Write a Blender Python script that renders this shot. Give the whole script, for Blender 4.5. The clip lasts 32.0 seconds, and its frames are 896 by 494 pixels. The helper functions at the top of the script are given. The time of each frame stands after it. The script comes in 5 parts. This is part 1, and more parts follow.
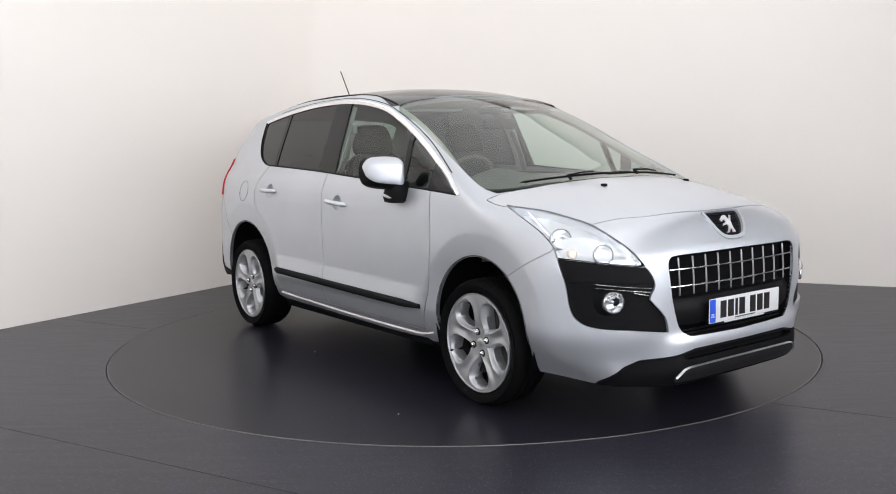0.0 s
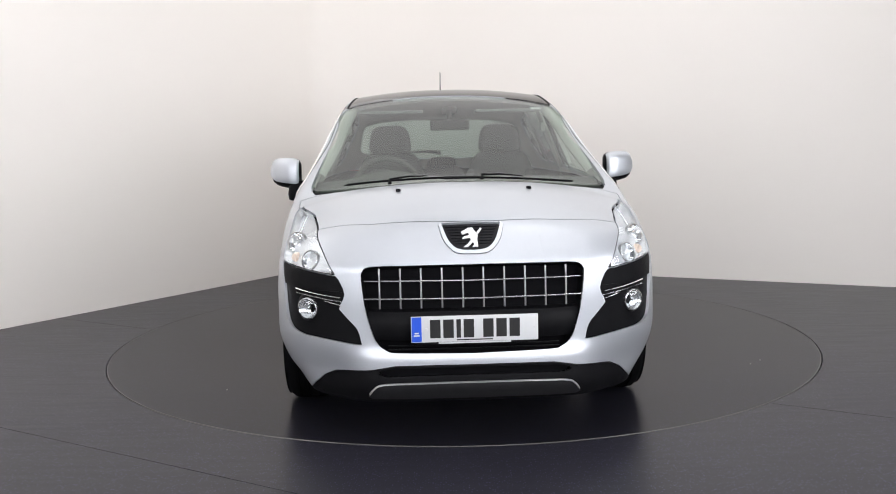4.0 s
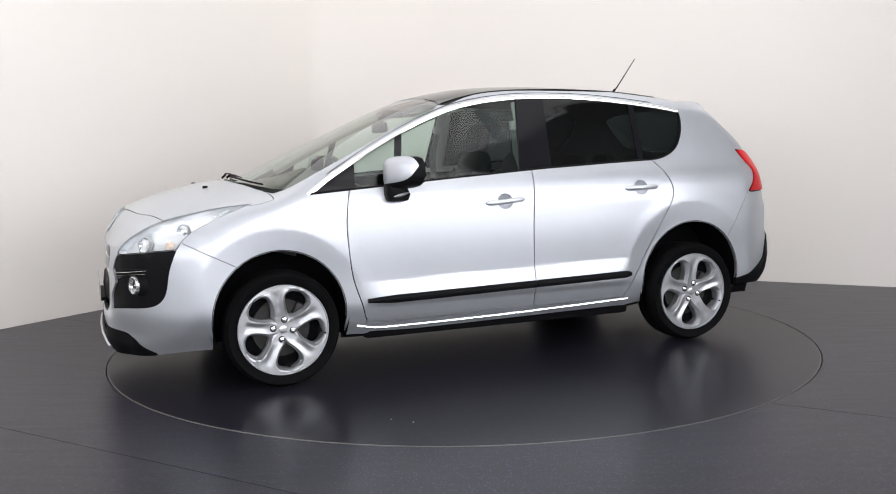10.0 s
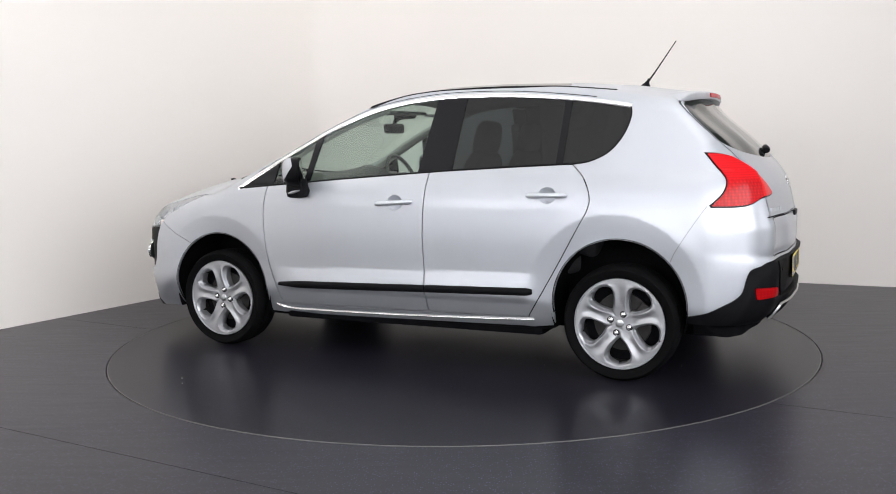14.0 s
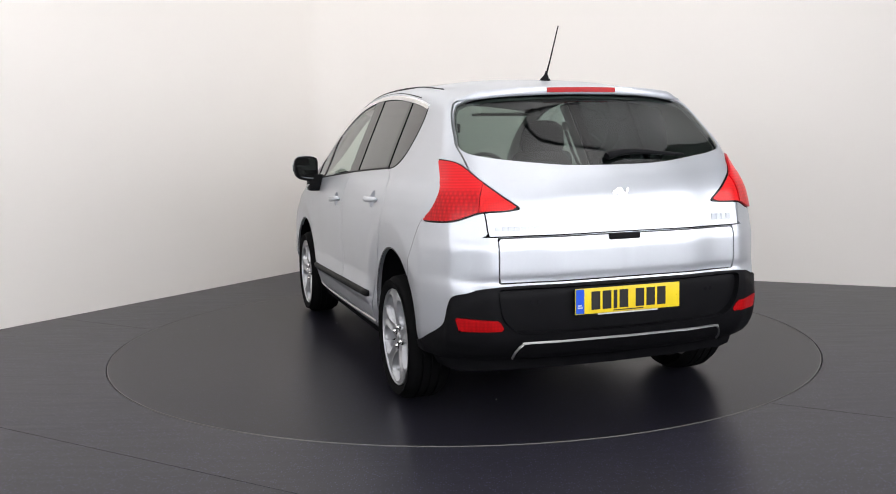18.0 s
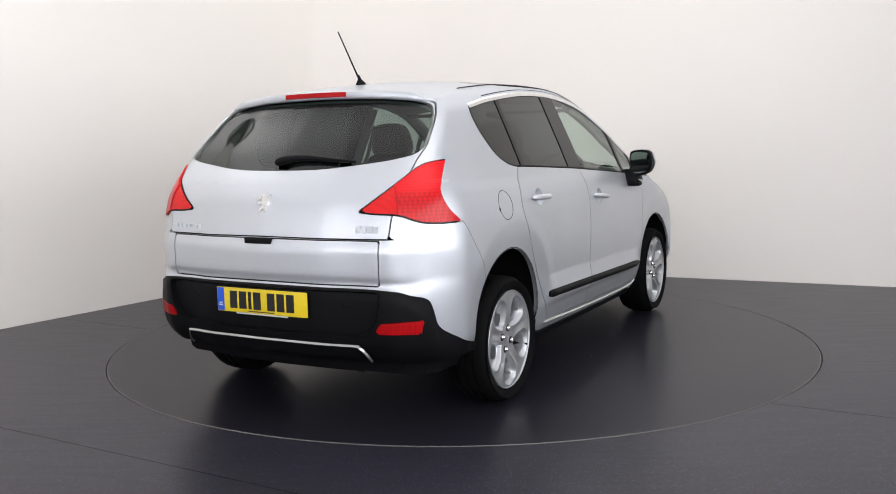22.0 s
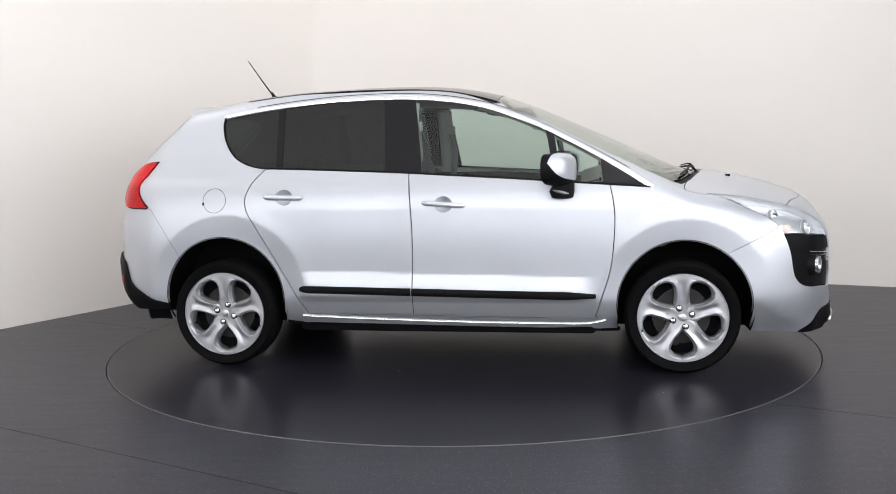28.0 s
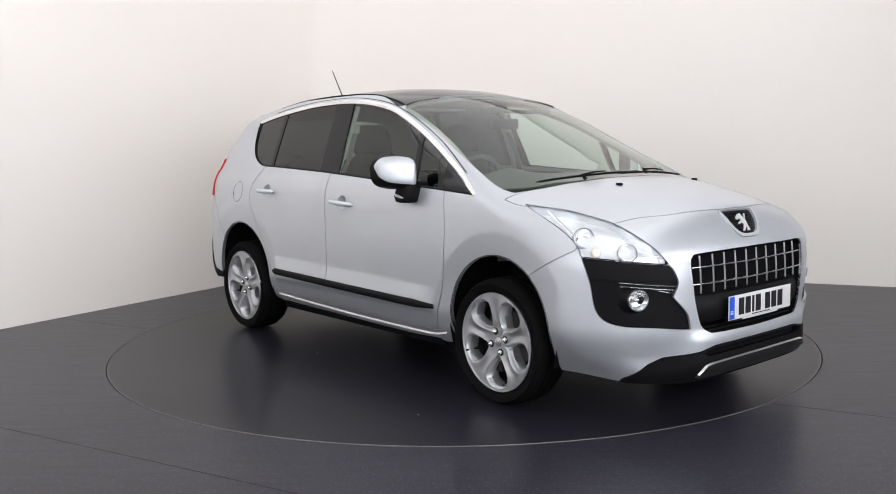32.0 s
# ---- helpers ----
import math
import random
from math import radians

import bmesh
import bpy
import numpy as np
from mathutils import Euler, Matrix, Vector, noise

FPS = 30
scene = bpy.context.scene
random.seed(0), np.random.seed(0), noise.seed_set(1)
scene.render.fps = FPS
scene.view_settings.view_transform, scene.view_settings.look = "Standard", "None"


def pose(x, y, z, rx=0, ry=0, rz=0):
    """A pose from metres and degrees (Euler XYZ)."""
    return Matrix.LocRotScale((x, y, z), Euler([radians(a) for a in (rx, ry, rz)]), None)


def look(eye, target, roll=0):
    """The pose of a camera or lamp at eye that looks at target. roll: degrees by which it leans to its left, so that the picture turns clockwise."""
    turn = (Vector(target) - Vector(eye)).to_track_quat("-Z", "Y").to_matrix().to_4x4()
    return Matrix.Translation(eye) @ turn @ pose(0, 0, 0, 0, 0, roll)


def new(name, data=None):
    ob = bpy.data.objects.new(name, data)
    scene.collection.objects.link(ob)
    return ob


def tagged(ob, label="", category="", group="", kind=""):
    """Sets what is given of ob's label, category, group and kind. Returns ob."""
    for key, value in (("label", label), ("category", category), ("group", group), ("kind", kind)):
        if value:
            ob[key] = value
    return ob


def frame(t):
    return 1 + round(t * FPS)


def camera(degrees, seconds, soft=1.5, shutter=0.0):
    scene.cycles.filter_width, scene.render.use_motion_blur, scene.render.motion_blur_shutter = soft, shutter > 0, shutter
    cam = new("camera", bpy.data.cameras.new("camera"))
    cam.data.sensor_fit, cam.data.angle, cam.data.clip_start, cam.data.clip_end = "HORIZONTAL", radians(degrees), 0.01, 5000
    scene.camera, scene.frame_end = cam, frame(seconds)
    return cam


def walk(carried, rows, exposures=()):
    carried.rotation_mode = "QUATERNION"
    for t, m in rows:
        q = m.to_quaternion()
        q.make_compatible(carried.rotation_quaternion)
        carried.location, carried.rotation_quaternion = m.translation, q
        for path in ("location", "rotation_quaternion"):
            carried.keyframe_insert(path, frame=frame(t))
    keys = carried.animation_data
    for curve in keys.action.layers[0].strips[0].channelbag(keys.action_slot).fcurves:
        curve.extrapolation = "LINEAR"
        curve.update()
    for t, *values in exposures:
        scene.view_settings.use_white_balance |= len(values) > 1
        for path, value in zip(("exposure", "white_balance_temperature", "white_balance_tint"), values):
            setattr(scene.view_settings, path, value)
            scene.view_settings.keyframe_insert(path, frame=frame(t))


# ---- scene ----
SECONDS = 32.0
cam = camera(53.51, SECONDS, soft=1.0)
EYE = Vector((0, -5.823, 1.253))
AIM = EYE + Vector((math.sin(radians(-0.779)) * math.cos(radians(6.48)), math.cos(radians(-0.779)) * math.cos(radians(6.48)), -math.sin(radians(6.48))))
walk(cam, [(0, look(EYE, AIM, -1.168)), (SECONDS, look(EYE, AIM, -1.168))])

# ---- light: unseen soft panels, added under the ceiling and on the walls behind the camera ----
world = bpy.data.worlds.new("studio_air")
scene.world = world
world.use_nodes = True
world.node_tree.nodes["Background"].inputs["Color"].default_value = (0.02, 0.02, 0.022, 1)
scene.view_settings.exposure = 0.0
EAST_GLOW, SOUTH_GLOW = 5.4, 4.1
CEILING_GLOW, CLOTH_GLOW, PATCH_GLOW = 0.84, 0.68, 1.5


# ---- materials ----
def material(name, colour, rough=0.5, metal=0.0, coat=0.0, vary=0.0, scale=8.0, bump=0.0, bump_scale=200.0, rough_vary=0.0, ior=1.45):
    m = bpy.data.materials.new(name)
    m.use_nodes = True
    nt = m.node_tree
    b = nt.nodes["Principled BSDF"]
    b.inputs["Base Color"].default_value = (*colour, 1)
    b.inputs["Roughness"].default_value = rough
    b.inputs["Metallic"].default_value = metal
    b.inputs["Coat Weight"].default_value = coat
    b.inputs["Coat Roughness"].default_value = 0.04
    b.inputs["IOR"].default_value = ior
    co = nt.nodes.new("ShaderNodeTexCoord")
    if vary or rough_vary:
        n = nt.nodes.new("ShaderNodeTexNoise")
        n.inputs["Scale"].default_value = scale
        n.inputs["Detail"].default_value = 6
        nt.links.new(co.outputs["Object"], n.inputs["Vector"])
    if vary:
        mix = nt.nodes.new("ShaderNodeMix")
        mix.data_type = "RGBA"
        mix.inputs["A"].default_value = (*[c * (1 - vary) for c in colour], 1)
        mix.inputs["B"].default_value = (*[min(1, c * (1 + vary)) for c in colour], 1)
        nt.links.new(n.outputs["Fac"], mix.inputs["Factor"])
        nt.links.new(mix.outputs["Result"], b.inputs["Base Color"])
    if rough_vary:
        r = nt.nodes.new("ShaderNodeMapRange")
        r.inputs["To Min"].default_value = max(0, rough - rough_vary)
        r.inputs["To Max"].default_value = rough + rough_vary
        nt.links.new(n.outputs["Fac"], r.inputs["Value"])
        nt.links.new(r.outputs["Result"], b.inputs["Roughness"])
    if bump:
        n2 = nt.nodes.new("ShaderNodeTexNoise")
        n2.inputs["Scale"].default_value = bump_scale
        n2.inputs["Detail"].default_value = 4
        nt.links.new(co.outputs["Object"], n2.inputs["Vector"])
        bp = nt.nodes.new("ShaderNodeBump")
        bp.inputs["Strength"].default_value = bump
        bp.inputs["Distance"].default_value = 0.002
        nt.links.new(n2.outputs["Fac"], bp.inputs["Height"])
        nt.links.new(bp.outputs["Normal"], b.inputs["Normal"])
    return m


def pane_material(name, tint, gloss=1.0, low=0.042):
    """A thin pane: tinted see-through with a mirror gloss that grows at grazing angles."""
    m = bpy.data.materials.new(name)
    m.use_nodes = True
    nt = m.node_tree
    nt.nodes.remove(nt.nodes["Principled BSDF"])
    out = nt.nodes["Material Output"]
    clear, shine, mix, face, power, share = (nt.nodes.new("ShaderNode" + k) for k in ("BsdfTransparent", "BsdfGlossy", "MixShader", "LayerWeight", "Math", "MapRange"))
    clear.inputs["Color"].default_value = (*tint, 1)
    shine.inputs["Roughness"].default_value = 0.015
    shine.inputs["Color"].default_value = (gloss, gloss, gloss, 1)
    face.inputs["Blend"].default_value = 0.5
    power.operation, power.inputs[1].default_value = "POWER", 5
    share.inputs["To Min"].default_value = low
    nt.links.new(face.outputs["Facing"], power.inputs[0])
    nt.links.new(power.outputs["Value"], share.inputs["Value"])
    nt.links.new(share.outputs["Result"], mix.inputs["Fac"])
    nt.links.new(clear.outputs["BSDF"], mix.inputs[1])
    nt.links.new(shine.outputs["BSDF"], mix.inputs[2])
    nt.links.new(mix.outputs["Shader"], out.inputs["Surface"])
    return m


def glow_material(name, colour, strength):
    m = bpy.data.materials.new(name)
    m.use_nodes = True
    b = m.node_tree.nodes["Principled BSDF"]
    b.inputs["Base Color"].default_value = (0.8, 0.8, 0.8, 1)
    b.inputs["Emission Color"].default_value = (*colour, 1)
    b.inputs["Emission Strength"].default_value = strength
    return m


def uneven_cloth_material(name, colour, low, high):
    """Unseen cloth with a graded glow: two soft bright patches, placed for the side windows' reflections."""
    m = glow_material(name, colour, low)
    nt = m.node_tree
    co = nt.nodes.new("ShaderNodeTexCoord")
    xyz = nt.nodes.new("ShaderNodeSeparateXYZ")
    nt.links.new(co.outputs["Object"], xyz.inputs["Vector"])

    def op(kind, a, c, e=None):
        n = nt.nodes.new("ShaderNodeMath")
        n.operation = kind
        for i, k in enumerate((a, c, e)):
            if k is None:
                continue
            if isinstance(k, (int, float)):
                n.inputs[i].default_value = k
            else:
                nt.links.new(k, n.inputs[i])
        return n.outputs["Value"]

    def bright_patch(x, y):
        dx = op("DIVIDE", op("SUBTRACT", xyz.outputs["X"], x), 0.55)
        dy = op("DIVIDE", op("SUBTRACT", xyz.outputs["Y"], y), 1.3)
        far = op("ADD", op("MULTIPLY", dx, dx), op("MULTIPLY", dy, dy))
        return op("POWER", 2.718, op("MULTIPLY", far, -0.8))
    glow = op("MULTIPLY_ADD", op("ADD", bright_patch(2.05, -1.5), bright_patch(-2.3, -1.3)), high, low)
    nt.links.new(glow, nt.nodes["Principled BSDF"].inputs["Emission Strength"])
    return m


def paint_material(name, colour, rough, metal):
    """Silver car paint: metal flakes of slightly uneven brightness under a clear coat."""
    m = material(name, colour, rough, metal, coat=0.4)
    nt = m.node_tree
    b = nt.nodes["Principled BSDF"]
    co = nt.nodes.new("ShaderNodeTexCoord")
    v = nt.nodes.new("ShaderNodeTexVoronoi")
    v.inputs["Scale"].default_value = 700
    n = nt.nodes.new("ShaderNodeTexNoise")
    n.inputs["Scale"].default_value = 2.5
    n.inputs["Detail"].default_value = 5
    nt.links.new(co.outputs["Object"], v.inputs["Vector"])
    nt.links.new(co.outputs["Object"], n.inputs["Vector"])
    bw = nt.nodes.new("ShaderNodeRGBToBW")
    nt.links.new(v.outputs["Color"], bw.inputs["Color"])
    add = nt.nodes.new("ShaderNodeMath")
    add.operation = "MULTIPLY_ADD"
    add.inputs[1].default_value = 0.75
    nt.links.new(bw.outputs["Val"], add.inputs[0])
    nt.links.new(n.outputs["Fac"], add.inputs[2])
    mix = nt.nodes.new("ShaderNodeMix")
    mix.data_type = "RGBA"
    mix.inputs["A"].default_value = (*[c * 0.9 for c in colour], 1)
    mix.inputs["B"].default_value = (*[min(1, c * 1.1) for c in colour], 1)
    nt.links.new(add.outputs["Value"], mix.inputs["Factor"])
    nt.links.new(mix.outputs["Result"], b.inputs["Base Color"])
    return m


def floor_material(name, base, rough, fleck, fleck_colour, scuff, ior=1.3):
    """Dark sheet vinyl: flecks, faint scuffs and uneven gloss."""
    m = material(name, base, rough, ior=ior)
    nt = m.node_tree
    b = nt.nodes["Principled BSDF"]
    co = nt.nodes.new("ShaderNodeTexCoord")
    v = nt.nodes.new("ShaderNodeTexVoronoi")
    v.inputs["Scale"].default_value = 105
    big = nt.nodes.new("ShaderNodeTexNoise")
    big.inputs["Scale"].default_value = 1.1
    big.inputs["Detail"].default_value = 7
    fine = nt.nodes.new("ShaderNodeTexNoise")
    fine.inputs["Scale"].default_value = 160
    stretch = nt.nodes.new("ShaderNodeMapping")
    stretch.inputs["Scale"].default_value = (1.2, 14, 1)
    stretch.inputs["Rotation"].default_value = (0, 0, 0.5)
    streak = nt.nodes.new("ShaderNodeTexNoise")
    streak.inputs["Scale"].default_value = 2.2
    streak.inputs["Detail"].default_value = 8
    nt.links.new(co.outputs["Object"], stretch.inputs["Vector"])
    nt.links.new(stretch.outputs["Vector"], streak.inputs["Vector"])
    for k in (v, big, fine):
        nt.links.new(co.outputs["Object"], k.inputs["Vector"])
    spot = nt.nodes.new("ShaderNodeMapRange")
    spot.inputs["From Min"].default_value, spot.inputs["From Max"].default_value = 0.34, 0.2
    spot.inputs["To Max"].default_value = fleck
    nt.links.new(v.outputs["Distance"], spot.inputs["Value"])
    sep = nt.nodes.new("ShaderNodeSeparateColor")
    nt.links.new(v.outputs["Color"], sep.inputs["Color"])
    few = nt.nodes.new("ShaderNodeMapRange")
    few.inputs["From Min"].default_value, few.inputs["From Max"].default_value = 0.45, 0.75
    nt.links.new(sep.outputs["Red"], few.inputs["Value"])
    both = nt.nodes.new("ShaderNodeMath")
    both.operation = "MULTIPLY"
    nt.links.new(spot.outputs["Result"], both.inputs[0])
    nt.links.new(few.outputs["Result"], both.inputs[1])
    tone = nt.nodes.new("ShaderNodeMix")
    tone.data_type = "RGBA"
    tone.inputs["A"].default_value = (*[c * 0.82 for c in base], 1)
    tone.inputs["B"].default_value = (*[c * 1.2 for c in base], 1)
    nt.links.new(big.outputs["Fac"], tone.inputs["Factor"])
    mix = nt.nodes.new("ShaderNodeMix")
    mix.data_type = "RGBA"
    mix.inputs["B"].default_value = (*fleck_colour, 1)
    nt.links.new(both.outputs["Value"], mix.inputs["Factor"])
    nt.links.new(tone.outputs["Result"], mix.inputs["A"])
    nt.links.new(mix.outputs["Result"], b.inputs["Base Color"])
    r = nt.nodes.new("ShaderNodeMapRange")
    r.inputs["To Min"].default_value, r.inputs["To Max"].default_value = rough - scuff, rough + scuff
    nt.links.new(streak.outputs["Fac"], r.inputs["Value"])
    nt.links.new(r.outputs["Result"], b.inputs["Roughness"])
    bp = nt.nodes.new("ShaderNodeBump")
    bp.inputs["Strength"].default_value = 0.12
    bp.inputs["Distance"].default_value = 0.001
    nt.links.new(fine.outputs["Fac"], bp.inputs["Height"])
    nt.links.new(bp.outputs["Normal"], b.inputs["Normal"])
    return m


def tail_material(name, colour, scale=62, coat=0.25, ior=1.38, deep=0.55, ribs=0.0):
    """Red moulded lamp plastic: a fine lattice of prisms, or level ribs with round cells low on the rear corner."""
    m = material(name, colour, 0.3, coat=coat, ior=ior)
    nt = m.node_tree
    b = nt.nodes["Principled BSDF"]
    co = nt.nodes.new("ShaderNodeTexCoord")
    v = nt.nodes.new("ShaderNodeTexVoronoi")
    v.inputs["Scale"].default_value = scale
    v.inputs["Randomness"].default_value = 0.08
    nt.links.new(co.outputs["Object"], v.inputs["Vector"])
    shade = v.outputs["Distance"]
    if ribs:
        xyz = nt.nodes.new("ShaderNodeSeparateXYZ")
        nt.links.new(co.outputs["Object"], xyz.inputs["Vector"])
        wave = nt.nodes.new("ShaderNodeTexWave")
        wave.bands_direction = "Z"
        wave.inputs["Scale"].default_value = ribs
        nt.links.new(co.outputs["Object"], wave.inputs["Vector"])
        zone = []
        for axis, a, c in (("X", -1.74, -1.77), ("Z", 1.075, 1.045)):
            k = nt.nodes.new("ShaderNodeMapRange")
            k.inputs["From Min"].default_value, k.inputs["From Max"].default_value = a, c
            nt.links.new(xyz.outputs[axis], k.inputs["Value"])
            zone.append(k)
        both = nt.nodes.new("ShaderNodeMath")
        both.operation = "MULTIPLY"
        for i in range(2):
            nt.links.new(zone[i].outputs["Result"], both.inputs[i])
        pick = nt.nodes.new("ShaderNodeMix")
        nt.links.new(both.outputs["Value"], pick.inputs["Factor"])
        soft_wave = nt.nodes.new("ShaderNodeMath")
        soft_wave.operation, soft_wave.inputs[1].default_value = "MULTIPLY", 0.28
        nt.links.new(wave.outputs["Fac"], soft_wave.inputs[0])
        nt.links.new(soft_wave.outputs["Value"], pick.inputs["A"])
        nt.links.new(v.outputs["Distance"], pick.inputs["B"])
        shade = pick.outputs["Result"]
    mix = nt.nodes.new("ShaderNodeMix")
    mix.data_type = "RGBA"
    mix.inputs["A"].default_value = (*[min(1, c * 1.25) for c in colour], 1)
    mix.inputs["B"].default_value = (*[c * deep for c in colour], 1)
    nt.links.new(shade, mix.inputs["Factor"])
    nt.links.new(mix.outputs["Result"], b.inputs["Base Color"])
    bp = nt.nodes.new("ShaderNodeBump")
    bp.inputs["Strength"].default_value = 0.3
    bp.inputs["Distance"].default_value = 0.002
    nt.links.new(shade, bp.inputs["Height"])
    nt.links.new(bp.outputs["Normal"], b.inputs["Normal"])
    return m


PAINT = paint_material("silver_paint", (0.53, 0.553, 0.59), 0.45, 0.76)
PAINT_TRIM = paint_material("silver_trim", (0.62, 0.65, 0.69), 0.36, 0.65)
CHROME = material("chrome", (0.9, 0.9, 0.9), 0.2, 1.0, rough_vary=0.03, scale=40)
SATIN = material("satin_silver", (0.62, 0.63, 0.64), 0.3, 0.9, rough_vary=0.05, scale=60)
ALLOY = material("alloy_wheel", (0.48, 0.49, 0.51), 0.41, 0.82, coat=0.2, vary=0.06, scale=30)
BLACK_PLASTIC = material("black_plastic", (0.0055, 0.0055, 0.0065), 0.5, vary=0.2, scale=30, bump=0.2, bump_scale=900, ior=1.18)
GLOSS_BLACK = material("gloss_black", (0.009, 0.009, 0.011), 0.1, rough_vary=0.03, scale=20, ior=1.3)
RUBBER = material("tyre_rubber", (0.004, 0.004, 0.0044), 0.75, vary=0.25, scale=25, bump=0.2, bump_scale=400, ior=1.15)
DARK = material("dark_cavity", (0.006, 0.006, 0.007), 0.95, vary=0.2, ior=1.1)
STEEL = material("brake_steel", (0.035, 0.033, 0.032), 0.55, 0.7, vary=0.25, scale=40)
CLEAR_PANE = pane_material("clear_pane", (0.70, 0.80, 0.755))
SCREEN_PANE = pane_material("screen_pane", (0.72, 0.80, 0.74), 0.9, 0.085)
TINTED_PANE = pane_material("privacy_pane", (0.05, 0.06, 0.065))
REAR_PANE = pane_material("rear_pane", (0.28, 0.34, 0.32))
LENS_PANE = pane_material("lamp_lens", (0.93, 0.95, 0.96), 0.9)
RED_LAMP = tail_material("red_lamp", (0.62, 0.012, 0.014), 90, 0.1, 1.3, 0.8)
RED_LAMP_OUTER = tail_material("honeycomb_red_lamp", (0.56, 0.007, 0.011), 64, 0.12, 1.3, 0.42, 26)
RED_LAMP_DARK = tail_material("deep_red_lamp", (0.36, 0.004, 0.006), 70, 0.1, 1.2, 0.6)
AMBER = material("amber_lamp", (0.85, 0.68, 0.56), 0.2, coat=0.6)
REFLECTOR = material("lamp_reflector", (0.9, 0.91, 0.92), 0.1, 1.0, rough_vary=0.08, scale=50)
LAMP_WHITE = material("lamp_housing", (0.84, 0.85, 0.87), 0.2, 0.55, vary=0.12, bump=0.5, bump_scale=30)
# the dark reflection in the mirrors is put into this colour
MIRROR_GLASS = material("mirror_glass", (0.28, 0.29, 0.3), 0.03, 1.0)
EMBLEM = material("bright_emblem", (0.86, 0.86, 0.87), 0.35, 0.55, rough_vary=0.05, scale=60)
FOG_BOWL = material("fog_bowl", (0.62, 0.63, 0.64), 0.2, 0.8, vary=0.1, scale=60, bump=0.5, bump_scale=60)
BAR_METAL = material("grille_bar_metal", (0.42, 0.42, 0.42), 0.3, 0.9, rough_vary=0.05, scale=60)
BELT_WEB = material("belt_webbing", (0.16, 0.165, 0.16), 0.8, vary=0.1, scale=80)
FABRIC = material("seat_fabric", (0.035, 0.035, 0.038), 0.85, vary=0.25, scale=60, bump=0.4, bump_scale=700)
DASH = material("dashboard_plastic", (0.085, 0.084, 0.08), 0.6, vary=0.15, scale=20, bump=0.2, bump_scale=600)
LINING = material("pale_lining", (0.4, 0.4, 0.375), 0.85, vary=0.06, scale=15)
PLATE_WHITE = material("plate_white", (0.6, 0.61, 0.62), 0.3, vary=0.03)
PLATE_YELLOW = material("plate_yellow", (0.74, 0.56, 0.02), 0.3, vary=0.03)
PLATE_BLUE = material("plate_blue", (0.02, 0.09, 0.6), 0.3)
PLATE_BLACK = material("plate_black", (0.012, 0.012, 0.012), 0.4)
WALL_PAINT = material("wall_paint", (0.87, 0.833, 0.79), 0.75, vary=0.012, scale=1.2, bump=0.05, bump_scale=90)
CEILING_PAINT = material("ceiling_paint", (0.2, 0.2, 0.2), 0.85, vary=0.03)
BACK_WALL = material("unseen_wall_grey", (0.3, 0.3, 0.3), 0.8, vary=0.05, scale=2)
FLOOR = floor_material("speckled_vinyl", (0.0205, 0.02, 0.0265), 0.33, 0.8, (0.135, 0.125, 0.24), 0.06)
DISC = floor_material("turntable_vinyl", (0.0122, 0.0118, 0.0155), 0.29, 0.55, (0.08, 0.075, 0.18), 0.01, 1.25)
CEILING_FILL = glow_material("ceiling_cloth", (1.0, 0.985, 0.985), CEILING_GLOW)
UNEVEN_CLOTH = uneven_cloth_material("patchy_glow_ceiling_cloth", (1.0, 0.985, 0.985), CLOTH_GLOW, PATCH_GLOW)
# glow of the added, unseen wall panels, balanced wall against wall
EAST_FILL = glow_material("east_fill_cloth", (0.985, 0.985, 1.025), EAST_GLOW)
SOUTH_FILL = glow_material("south_fill_cloth", (0.985, 0.985, 1.025), SOUTH_GLOW)
DISC_EDGE = material("disc_edge", (0.2, 0.195, 0.19), 0.4, 0.6, vary=0.3, scale=3)
SKID = material("skid_metal", (0.06, 0.06, 0.063), 0.35, 0.8, vary=0.1, scale=20)
SILL_CHROME = material("sill_chrome", (0.7, 0.71, 0.72), 0.22, 0.95, rough_vary=0.05, scale=30)


# ---- building helpers ----
def mesh_from(name, verts, faces, mat, normals=None, smooth=True):
    me = bpy.data.meshes.new(name)
    me.from_pydata([tuple(map(float, v)) for v in verts], [], [tuple(map(int, f)) for f in faces])
    me.polygons.foreach_set("use_smooth", [smooth] * len(me.polygons))
    me.materials.append(mat)
    me.update()
    if normals is not None:
        me.normals_split_custom_set_from_vertices([tuple(map(float, n)) for n in normals])
    return me


def part(name, bm, mat, parent, label="", smooth=40):
    """One mesh object under a thing or a part; bm is a bmesh or a ready mesh."""
    if isinstance(bm, bmesh.types.BMesh):
        me = bpy.data.meshes.new(name)
        bmesh.ops.recalc_face_normals(bm, faces=bm.faces)
        bm.to_mesh(me)
        bm.free()
        me.materials.append(mat)
        me.polygons.foreach_set("use_smooth", [True] * len(me.polygons))
        if smooth:
            me.set_sharp_from_angle(angle=radians(smooth))
    else:
        me = bm
    ob = new(name, me)
    ob.parent = parent
    if label:
        ob["label"] = label
    return ob


def thing(name, label, category, group="", kind=""):
    return tagged(new(name), label, category, group, kind)


